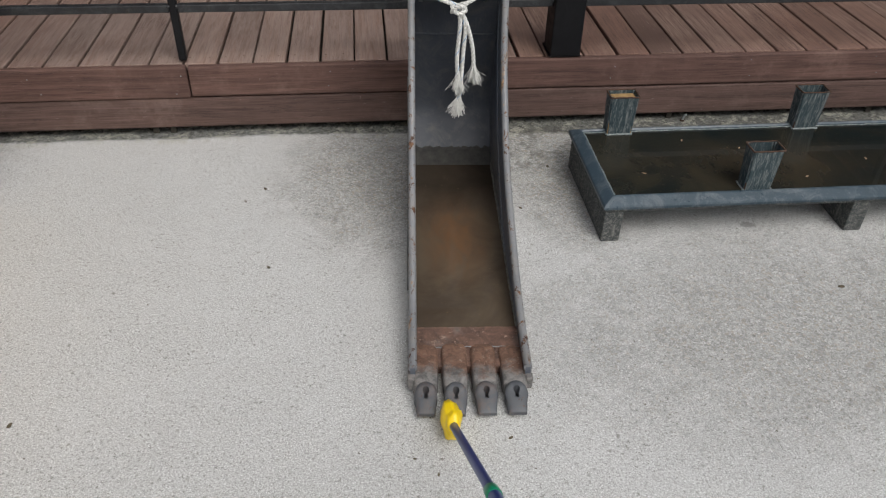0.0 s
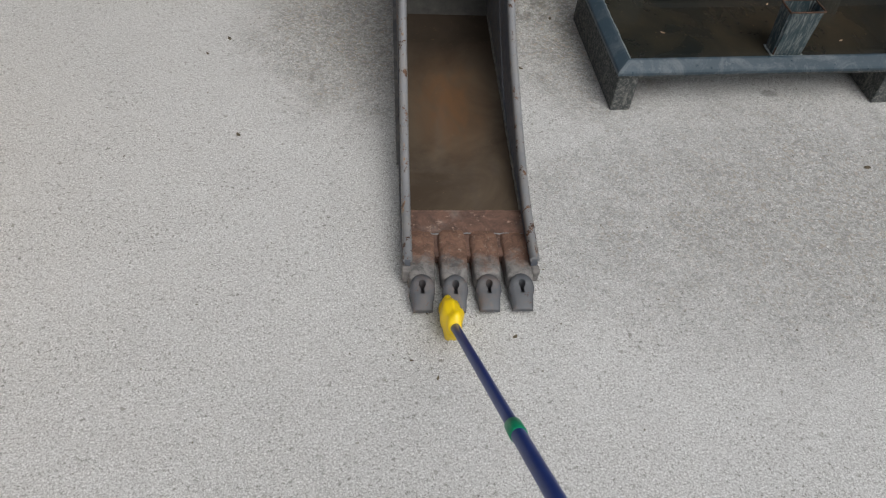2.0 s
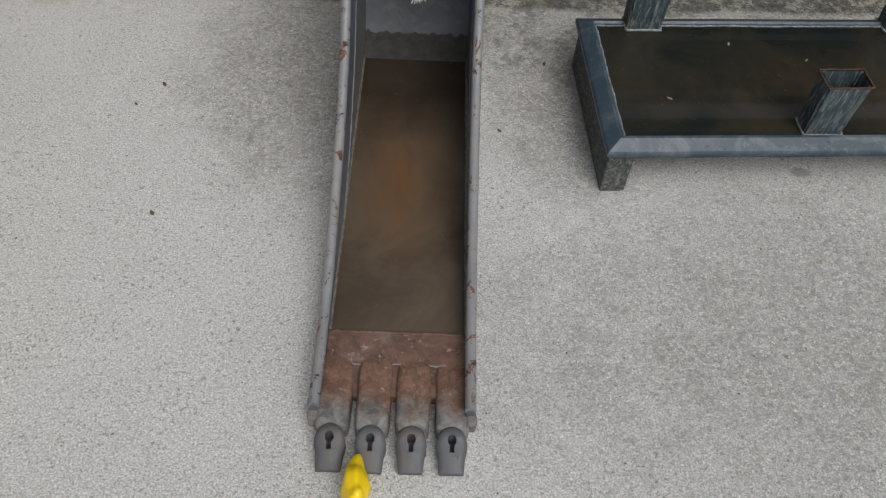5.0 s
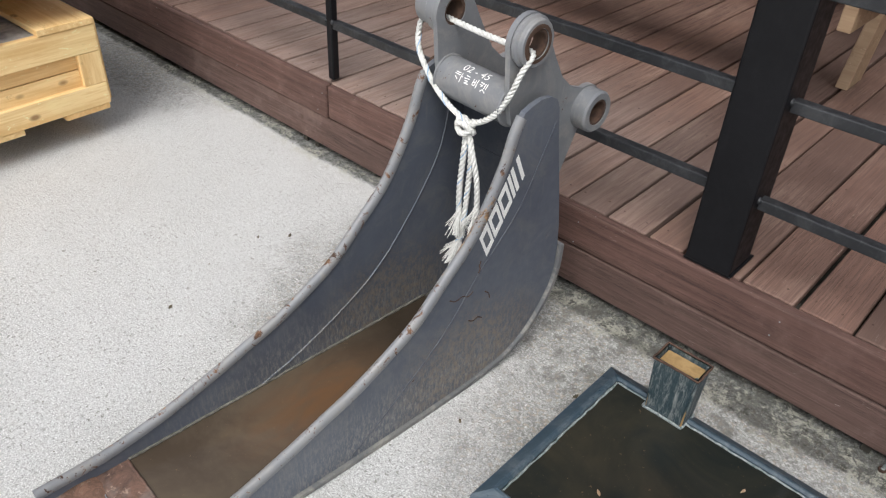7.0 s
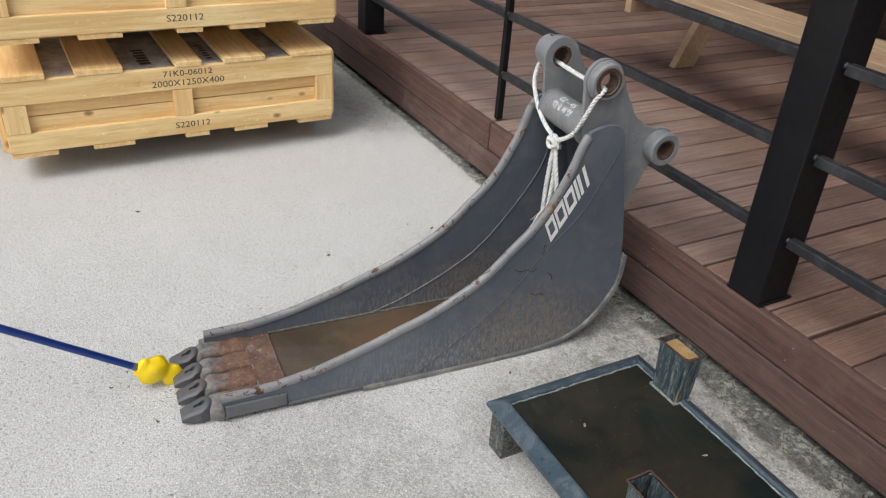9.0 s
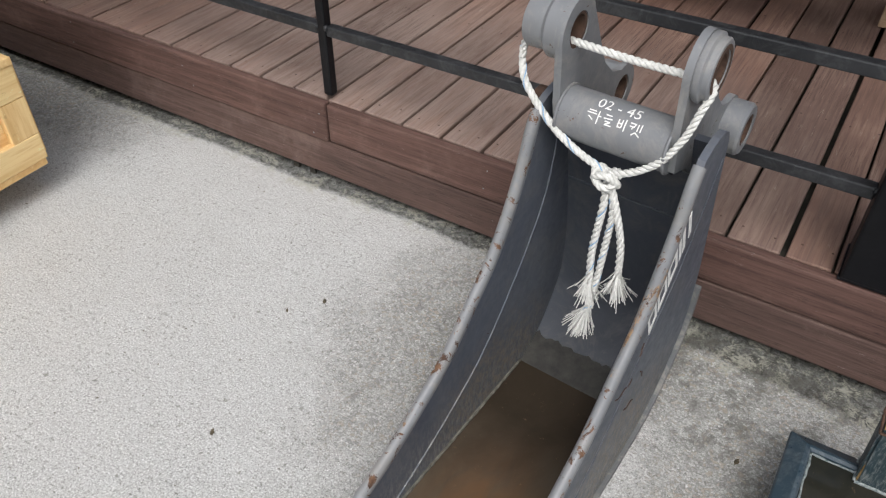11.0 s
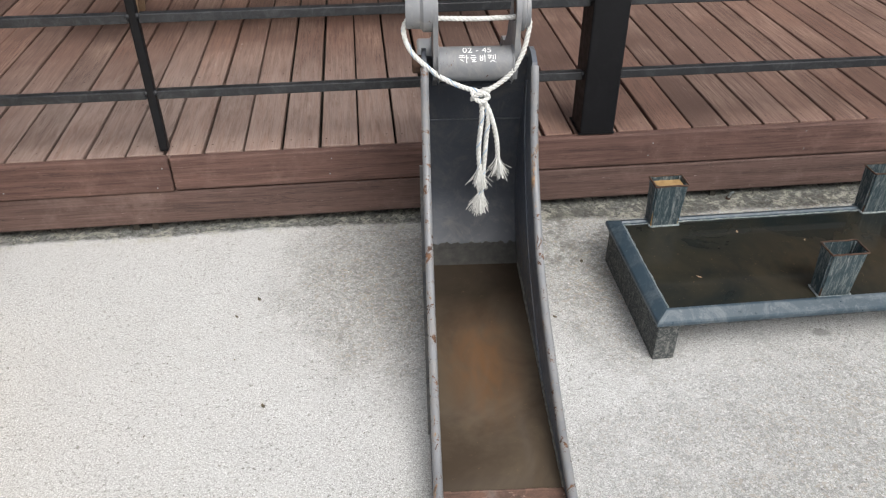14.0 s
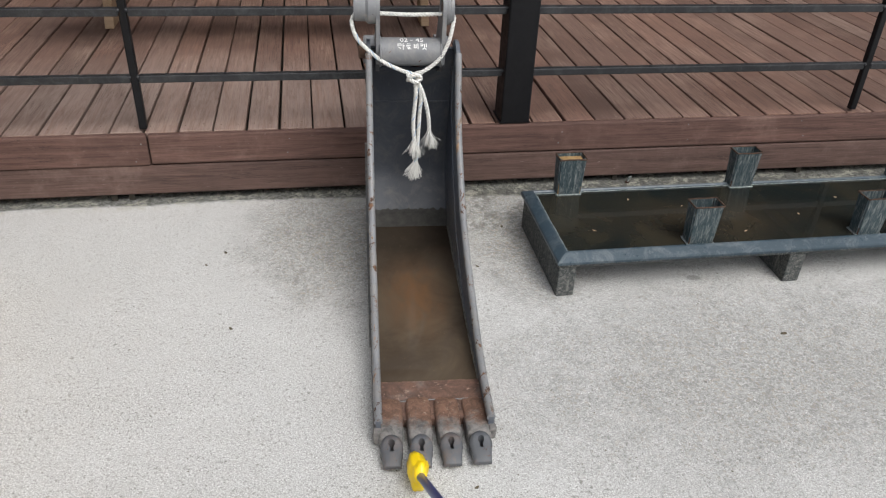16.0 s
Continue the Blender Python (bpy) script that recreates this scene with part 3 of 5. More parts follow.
def build_fascia():
    bm = bmesh.new()
    random.seed(2)
    for i in range(14):
        for z in (0.172, 0.232):
            got = bmesh.ops.create_circle(bm, cap_ends=True, segments=7, radius=0.0022)["verts"]
            bmesh.ops.transform(bm, matrix=Matrix.Translation((-3.4 + i * 0.5 + random.uniform(-0.03, 0.03), -0.0006, z + random.uniform(-0.01, 0.01))) @ Matrix.Rotation(radians(90), 4, "X"), verts=got)
    tagged(part("nail_heads", bm, SCALE, deck, "pale nail heads"), kind="stuff")
    random.seed(4)
    # the upper boards meet in an open joint; the lower course runs on
    for name, x0, x1, z0, z1, y0 in (("fascia_board", -9.0, -0.882, 0.145, DECK_Z - 0.003, 0.0), ("fascia_board", -0.878, 9.0, 0.1485, DECK_Z - 0.005, 0.002), ("fascia_board", -9.0, 9.0, 0.030, 0.1435, 0.006)):
        bm = block(x0, x1, y0, y0 + 0.026, z0, z1, 0.006)
        part(name, bm, FASCIA if z0 > 0.1 else FASCIA_LOW, deck)
    part("joist", block(-9.0, 9.0, 0.034, 0.08, 0.03, 0.235), SHADE, deck, "dark timber joist behind the fascia")
    # an added sheet whose dark colour gives the board gaps their shade
    part("underlay", block(-9.0, 9.0, 0.081, 6.6, 0.17, 0.20), SHADE, deck, "dark sheet for the shade in the gaps between the boards")
    for x in (-2.6, -1.03, -0.97, 0.86, 1.66):
        part("bracket", block(x - 0.010, x + 0.010, 0.020, 0.024, 0.002, 0.034, 0.001), SHADE, deck, "small steel foot bracket")


build_fascia()


def build_anchor():
    """A short bent anchor bolt sticking out under the fascia."""
    anchor = thing("anchor_bolt", "short pale bent anchor bolt standing under the deck fascia", "bolt", pose(0.905, -0.004, 0.0))
    part("shank", sweep(smooth_path([(0, 0, -0.002), (0.001, -0.001, 0.014), (0.004, -0.004, 0.026), (0.011, -0.007, 0.030)], 0.003), circle(0.0042, 8), up=Vector((0, 1, 0))), SCALE, anchor, smooth=50)
    part("nut", lathe([(0.0, 0.0045), (0.0, 0.0085), (0.006, 0.0085), (0.006, 0.0045)], "z", 6, closed=True), DARK_RUST, anchor, "small rusty nut", pose(0, 0, 0.001))


build_anchor()


def rail_post(name, x, y, w, d, label, top):
    """A square tube post with a welded foot plate."""
    post = thing(name, label, "post", pose(x, y, DECK_Z))
    part("tube", block(0, w, 0, d, 0.004, top, min(0.006, w / 6)), BLACK, post)
    if w > 0.06:
        part("foot_plate", block(-0.003, w + 0.004, 0.003, d + 0.014, 0.0, 0.005, 0.001), BLACK, post)
        for px in (0.012, w - 0.012):
            part("bolt", block(px - 0.005, px + 0.005, d + 0.001, d + 0.009, 0.004, 0.012, 0.002), RAIL, post)
    return post


POSTS = ((-2.26, 0.106), (0.370, 0.108), (3.0, 0.106))
for px, w in POSTS:
    rail_post("deck_post", px, 0.003, w, w, "thick square black steel post standing on the deck edge", 2.085)
SMALL = (-0.906, 1.815, -3.55)
for px in SMALL:
    rail_post("baluster", px, 0.032, 0.026, 0.026, "slim square black steel baluster carrying the rails", 1.05)


def build_rails():
    stops = sorted([(p, p + w) for p, w in POSTS] + [(p, p + 0.026) for p in SMALL])
    for z in (0.447, 0.669, 0.886, 1.10):
        for (a0, a1), (b0, b1) in zip(stops, stops[1:]):
            rail = thing("handrail", "dusty black square steel rail welded between the posts", "rail", pose(a1, 0.034, z), "deck rails")
            span = b0 - a1
            part("tube", block(0.001, span - 0.001, 0.0, 0.026, -0.013, 0.013, 0.003), RAIL, rail)
            for x in (0.0, span):
                bm = bmesh.new()
                got = bmesh.ops.create_icosphere(bm, subdivisions=2, radius=0.008)["verts"]
                for v in got:
                    v.co = Vector((v.co.x * 0.8, v.co.y, v.co.z)) * (1 + 0.3 * noise.noise(v.co * 90 + Vector((x, z, 0))))
                bmesh.ops.translate(bm, vec=(x, 0.002, 0.008), verts=got)
                part("weld", bm, RAIL, rail, "lumpy weld at the post", smooth=True)


build_rails()


def build_table():
    """A picnic table with slanting legs and a bench on either side."""
    table = thing("picnic_table", "pale timber picnic table with fixed benches standing on the deck", "table", pose(-0.465, 1.86, DECK_Z))
    for y0 in (-1.02, 0.72):
        part("bench_seat", block(-0.98, 0.98, y0, y0 + 0.145, 0.40, 0.438, 0.004), BENCH, table)
        part("bench_seat", block(-0.98, 0.98, y0 + 0.155, y0 + 0.30, 0.40, 0.438, 0.004), BENCH, table)
    for i in range(5):
        part("tabletop_board", block(-0.98, 0.98, -0.38 + i * 0.153, -0.235 + i * 0.153, 0.70, 0.738, 0.004), BENCH, table)
    for x in (-0.79, 0.71):
        part("seat_beam", block(x + 0.046, x + 0.086, -1.0, 1.0, 0.30, 0.398, 0.004), BENCH, table)
        part("top_beam", block(x + 0.046, x + 0.086, -0.36, 0.36, 0.61, 0.698, 0.004), BENCH, table)
        for s in (-1, 1):
            bm = bmesh.new()
            low, high = (-0.615, -0.485), (-0.30, -0.17)
            vs = [bm.verts.new((x + dx, s * y, z)) for dx in (0, 0.042) for y, z in ((low[0], 0), (low[1], 0), (high[1], 0.69), (high[0], 0.69))]
            for f in ((0, 1, 2, 3), (7, 6, 5, 4), (0, 4, 5, 1), (1, 5, 6, 2), (2, 6, 7, 3), (3, 7, 4, 0)):
                bm.faces.new([vs[k] for k in f])
            bmesh.ops.bevel(bm, geom=bm.edges[:], offset=0.003, segments=1, affect="EDGES")
            part("leg", bm, BENCH, table)


build_table()


def build_canopy():
    """The dark roof over the rear of the deck, seen only mirrored in the water."""
    roof = thing("canopy_roof", "dark flat canopy roof on beams over the deck", "roof", kind="structure")
    part("roof_sheet", block(-9, 9, 2.05, 7.2, 2.50, 2.56), BLACK, roof)
    part("roof_sheet", block(-3.2, 0.55, 0.85, 2.04, 2.50, 2.56), BLACK, roof)
    part("beam", block(0.56, 9, 1.70, 1.80, 2.46, 2.56), BLACK, roof)
    part("beam", block(-9, 9, 2.05, 2.15, 2.36, 2.499), BLACK, roof)
    for x in (-4.0, 0.6, 4.0):
        part("beam", block(x, x + 0.09, 0.03, 7.0, 2.37, 2.49), BLACK, roof)
    solo("wall_rear", block(-9, 9, 7.0, 7.2, 0.28, 2.50), FASCIA, "plain dark brown wall behind the deck", "wall", kind="structure")


build_canopy()

# ---- the excavator bucket; across it x runs from -0.280 to 0, along it y, up z ----
bucket = thing("excavator_bucket", "narrow grey painted excavator bucket with rusty lip, leaning against the deck", "bucket", pose(0.099, -0.911, 0.0, 0, 0, -3.70))
WIDE = 0.280
TOP = [(-0.372, 0.072), (-0.282, 0.075), (-0.230, 0.079), (-0.122, 0.100), (0.003, 0.138), (0.078, 0.166), (0.152, 0.192), (0.229, 0.230), (0.307, 0.277), (0.380, 0.346), (0.456, 0.424), (0.519, 0.536), (0.548, 0.618), (0.566, 0.654)]
HEAD = [(0.586, 0.662), (0.612, 0.668), (0.640, 0.666), (0.659, 0.656), (0.669, 0.636)]
BACK = [(0.685, 0.545), (0.708, 0.440), (0.729, 0.330), (0.735, 0.262), (0.734, 0.205)]
HEEL = [(0.722, 0.162), (0.697, 0.122), (0.668, 0.084), (0.634, 0.052), (0.586, 0.026), (0.528, 0.012), (0.430, 0.003)]


def flat_path(rows, step=0.012):
    return [(p.y, p.z) for p in smooth_path([(0, a, b) for a, b in rows], step)]


def bead(pts, r, name, parent, material, label="", x=0.0):
    """An uneven weld bead along points."""
    path = smooth_path([(x, a, b) for a, b in pts], 0.006)
    path = [p + Vector([random.uniform(-r, r) * 0.25 for _ in range(3)]) for p in path]
    part(name, sweep(path, circle(r, 6)), material, parent, label, smooth=True)


def build_sides():
    edge = flat_path(TOP, 0.02) + HEAD + BACK + HEEL + [(0.20, 0.0), (-0.18, 0.011), (-0.345, 0.016), (-0.372, 0.026)]
    for x0, x1 in ((-WIDE, -WIDE + 0.012), (-0.012, 0.0)):
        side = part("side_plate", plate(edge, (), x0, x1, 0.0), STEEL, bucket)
        # a rounded wear bar welded over the upper edge
        mid = (x0 + x1) / 2
        path = [p + Vector((mid, 0, 0)) for p in smooth_path([(0, a, b) for a, b in TOP[:-1]] + [(0, 0.563, 0.645)], 0.012)]
        part("rim_bar", sweep(path, [(-0.0092, 0.008)] + [(-0.0100 * math.cos(math.pi * k / 12), 0.001 - 0.0115 * math.sin(math.pi * k / 12)) for k in range(13)] + [(0.0092, 0.008)]), RIM, bucket, "worn pale grey rim bar with rust chips", smooth=50)
        out = x0 if mid < -0.1 else x1
        s = -1 if mid < -0.1 else 1
        # the doubling plate's weld, outside and in
        line = [(0.140, 0.022), (0.226, 0.080), (0.375, 0.200), (0.473, 0.318), (0.579, 0.434), (0.640, 0.550), (0.664, 0.605)]
        bead(line, 0.0014, "weld", bucket, STEEL_IN, "", out + s * 0.0002)
        if s > 0:
            for crack in ([(0.479, 0.352), (0.475, 0.342), (0.478, 0.333), (0.473, 0.324)], [(0.500, 0.262), (0.512, 0.250), (0.516, 0.236)], [(0.455, 0.205), (0.470, 0.196), (0.484, 0.199), (0.496, 0.190)]):
                bead(crack, 0.0014, "rust_crack", bucket, DARK_RUST, "rust-brown crack in the paint", out + 0.0002)
            bead([(0.395, 0.292), (0.412, 0.281), (0.432, 0.284), (0.448, 0.274), (0.462, 0.281)], 0.0013, "rust_crack", bucket, DARK_RUST, "rust-brown crack in the paint", out + 0.0002)
        inside = x1 if s < 0 else x0
        line = [(0.10, 0.043), (0.20, 0.076), (0.35, 0.150), (0.446, 0.222), (0.54, 0.335), (0.60, 0.430), (0.625, 0.510), (0.634, 0.580)]
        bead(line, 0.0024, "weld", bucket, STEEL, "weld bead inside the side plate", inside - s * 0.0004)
        bead([(-0.205, 0.042), (0.1, 0.0415), (0.4, 0.0415), (0.575, 0.043)], 0.0036, "weld", bucket, SILT, "pale dirty weld along the floor", inside - s * 0.001)
        # cutter block at the lip's corner
        a, b = sorted((out - s * 0.002, out + s * 0.0055))
        part("side_cutter", block(a, b, -0.366, -0.215, 0.014, 0.052, 0.0042), CUTTER, bucket)
        a, b = sorted((out - s * 0.012, out + s * 0.006))
        part("corner_lug", block(a, b, -0.388, -0.3665, 0.014, 0.052, 0.005, rough=0.002), ADAPTER, bucket, "rusty lug at the lip's corner")
        a, b = sorted((out - s * 0.002, out + s * 0.005))
        part("wear_strip", block(a, b, -0.214, -0.021, 0.011, 0.020, 0.003), CUTTER, bucket)


def build_shell():
    # the bent sheet of floor, heel and back
    low = [(-0.30, 0.017), (0.0, 0.011), (0.20, 0.005), (0.430, 0.007), (0.528, 0.017), (0.583, 0.031), (0.630, 0.056), (0.664, 0.088), (0.692, 0.126), (0.716, 0.164), (0.727, 0.206), (0.728, 0.262), (0.722, 0.33), (0.701, 0.44), (0.678, 0.545), (0.648, 0.636)]
    path = [Vector((-WIDE / 2, a, b)) for a, b in flat_path(low, 0.02)]
    half = WIDE / 2 - 0.0115
    part("shell", sweep(path, [(-half, -0.004), (half, -0.004), (half, 0.008), (-half, 0.008)]), STEEL_IN, bucket, "dark grey dusty inner shell plate", smooth=40)
    # the wear sheet outside, a little wider than the bucket
    wear = [(-0.02, 0.0055), (0.20, -0.0005), (0.430, 0.0), (0.530, 0.008), (0.592, 0.021), (0.641, 0.046), (0.677, 0.078), (0.707, 0.117), (0.731, 0.160), (0.742, 0.205), (0.744, 0.268)]
    path = [Vector((-WIDE / 2, a, b + 0.006)) for a, b in flat_path(wear, 0.02)]
    half = WIDE / 2 + 0.009
    part("wear_sheet", sweep(path, [(-half, -0.005), (half, -0.005), (half, 0.005), (-half, 0.005)]), DUSTY, bucket, "dust-grey outer wear sheet", smooth=40)
    part("seam", block(-WIDE + 0.014, -0.014, 0.6925, 0.6965, 0.440, 0.446, 0.001), STEEL_IN, bucket, "dark joint across the back plate")
    mud = bmesh.new()
    random.seed(8)
    row = []
    for i in range(40):
        x = -WIDE + 0.013 + i * (WIDE - 0.026) / 39
        h = 0.094 + 0.010 * noise.noise((i * 0.45, 0, 0)) + random.uniform(-0.003, 0.003)
        row.append((x, h))
    for (xa, ha), (xb, hb) in zip(row, row[1:]):
        rows = [[mud.verts.new((x, u, z)) for u, z in ((0.568, 0.0338), (0.579, 0.0402), (0.6235, 0.0647), (0.634 + 0.55 * (h - 0.09), 0.073 + 0.65 * (h - 0.09)))] for x, h in ((xa, ha), (xb, hb))]
        for k in range(3):
            mud.faces.new((rows[0][k], rows[1][k], rows[1][k + 1], rows[0][k + 1]))
    bmesh.ops.remove_doubles(mud, verts=mud.verts, dist=0.0001)
    line = [Vector((-WIDE + 0.014 + i * 0.00525, 0.5905 + random.uniform(-0.002, 0.001), 0.0405)) for i in range(49)]
    part("silt_line", sweep(line, [(-0.002, -0.006), (0.0015, -0.005), (0.0025, 0.004), (-0.002, 0.006)], up=Vector((0, 0, 1))), SILT, bucket, "pale silt line at the water's edge")
    part("mud_line", mud, MUD, bucket, "dark dried mud above the water line")


def cut(bm, hole, material):
    """The first shape with the second cut out of it, as a mesh."""
    made = []
    for b in (bm, hole):
        bmesh.ops.recalc_face_normals(b, faces=b.faces)
        me = bpy.data.meshes.new("cut")
        b.to_mesh(me)
        b.free()
        made.append(new("cut", me))
    mod = made[0].modifiers.new("cut", "BOOLEAN")
    mod.object, mod.operation, mod.solver = made[1], "DIFFERENCE", "EXACT"
    bpy.context.view_layer.update()
    me = bpy.data.meshes.new_from_object(made[0].evaluated_get(bpy.context.evaluated_depsgraph_get()))
    for o in made:
        bpy.data.objects.remove(o)
    me.materials.clear()
    me.materials.append(material)
    me.shade_smooth()
    me.set_sharp_from_angle(angle=radians(35))
    return me


def build_lip():
    part("lip_plate", block(-WIDE + 0.012, -0.012, -0.334, -0.206, 0.012, 0.038, 0.003), RUST, bucket, "rust-brown lip plate")
    part("liner", block(-WIDE + 0.012, -0.012, -0.270, -0.206, 0.0385, 0.0425, 0.0015), RUST, bucket, "rusty welded liner strip")
    path = [Vector((-WIDE + 0.014 + i * 0.01048, -0.2715 + random.uniform(-0.0016, 0.0016), 0.040 + random.uniform(-0.0006, 0.0006))) for i in range(25)]
    part("weld", sweep(path, circle(0.0014, 6), up=Vector((0, 0, 1))), EAR, bucket, "bright weld across the lip", smooth=True)
    path = [Vector((-WIDE + 0.014 + i * 0.01048, -0.206 + random.uniform(-0.001, 0.001), 0.041)) for i in range(25)]
    part("weld", sweep(path, circle(0.003, 6), up=Vector((0, 0, 1))), RUST, bucket, smooth=True)
    random.seed(11)
    for i in range(4):
        cx = -WIDE / 2 + (i - 1.5) * 0.0695
        tooth = new("tooth")
        tooth.parent = bucket
        tooth.matrix_basis = pose(cx, -0.376, 0.006, random.uniform(-1.5, 1.5), 0, random.uniform(-1.5, 1.5))
        # the adapter: a lumpy cast nose that laps far over the lip
        bm = bmesh.new()
        loops = []
        for y, w, h in ((0.112, 0.029, 0.0355), (0.100, 0.0310, 0.0395), (0.084, 0.0318, 0.0425), (0.066, 0.0318, 0.0435), (0.050, 0.0312, 0.0420), (0.036, 0.0306, 0.0415), (0.022, 0.0300, 0.0425), (0.008, 0.0298, 0.0445), (-0.006, 0.0296, 0.0455), (-0.015, 0.0290, 0.0435), (-0.021, 0.0270, 0.0385), (-0.025, 0.0240, 0.0310)):
            row = []
            for k in range(17):
                a = math.pi * k / 16
                c, sn = math.cos(a), math.sin(a)
                x = w * math.copysign(abs(c) ** 0.30, c)
                z = 0.004 + (h - 0.004) * sn ** 0.36
                bump = 1 + (0.10 if k in range(3, 14) else 0.02) * noise.noise((x * 70 + i * 9, y * 60, z * 70)) * sn
                row.append(bm.verts.new((x * bump, y, z * bump)))
            loops.append(row)
        for p, q in zip(loops, loops[1:]):
            for k in range(16):
                bm.faces.new((p[k], p[k + 1], q[k + 1], q[k]))
            bm.faces.new((p[0], p[16], q[16], q[0]))
        bm.faces.new(loops[0]), bm.faces.new(loops[-1])
        part("adapter", bm, ADAPTER, tooth, smooth=50)
        # the cap: a wedge with an arched collar and a keyhole through it
        bm = bmesh.new()
        rows = ((-0.016, 0.0090, 0.020, 0.047), (-0.020, 0.0150, 0.010, 0.0500), (-0.025, 0.0195, 0.004, 0.0512), (-0.031, 0.0226, 0.002, 0.0505), (-0.037, 0.0240, 0.002, 0.0485), (-0.042, 0.0262, 0.002, 0.0440), (-0.052, 0.0262, 0.003, 0.0395), (-0.060, 0.0232, 0.003, 0.0365), (-0.082, 0.0216, 0.005, 0.0275), (-0.090, 0.0208, 0.008, 0.0190))
        loops = []
        for y, w, z0, z1 in rows:
            z1 = z0 + (z1 - z0) * 0.88
            c = min(0.006, (z1 - z0) * 0.3)
            loops.append([bm.verts.new(p) for p in ((-w, y, z0), (w, y, z0), (w, y, z1 - c), (w - c * 0.6, y, z1 - c * 0.3), (w - c * 1.5, y, z1), (-w + c * 1.5, y, z1), (-w + c * 0.6, y, z1 - c * 0.3), (-w, y, z1 - c))])
        for p, q in zip(loops, loops[1:]):
            for k in range(8):
                bm.faces.new((p[k], p[(k + 1) % 8], q[(k + 1) % 8], q[k]))
        bm.faces.new(loops[0]), bm.faces.new(loops[-1])
        hole = bmesh.new()
        drop = [(0.0075 * math.cos(t), -0.040 + 0.0085 * math.sin(t)) for t in [radians(-60 + 300 * k / 14) for k in range(15)]] + [(-0.0042, -0.059), (0.0042, -0.059)]
        vs = [hole.verts.new((x, y, 0.008)) for x, y in drop]
        hole.faces.new(vs)
        ext = bmesh.ops.extrude_face_region(hole, geom=hole.faces[:])
        for v in ext["geom"]:
            if isinstance(v, bmesh.types.BMVert):
                v.co.z = 0.09
        me = cut(bm, hole, TOOTH)
        cap = new("cap", me)
        cap.parent = tooth
        tagged(cap, "grey worn tooth cap with a keyhole")


EAR_L, EAR_R, THICK = -0.2400, -0.0570, 0.012
PIN1, PIN2, TUBE, TUBE_R = (0.608, 0.771), (0.817, 0.576), (0.598, 0.640), 0.042


def arc(c, r, a0, a1, count):
    return [(c[0] + r * math.cos(radians(a0 + (a1 - a0) * i / (count - 1))), c[1] + r * math.sin(radians(a0 + (a1 - a0) * i / (count - 1)))) for i in range(count)]


def boss(steps, centre, x, s, name, label=""):
    """A bored boss: rows of (out, radius), from the plate outwards."""
    bore = 0.029
    prof = [(0.0, bore)] + [(o, r) for o, r in steps] + [(steps[-1][0], bore)]
    bm = lathe([(s * o, r) for o, r in prof], "x", 30, closed=True)
    return part(name, bm, EAR, bucket, label, pose(x, *centre), smooth=35)


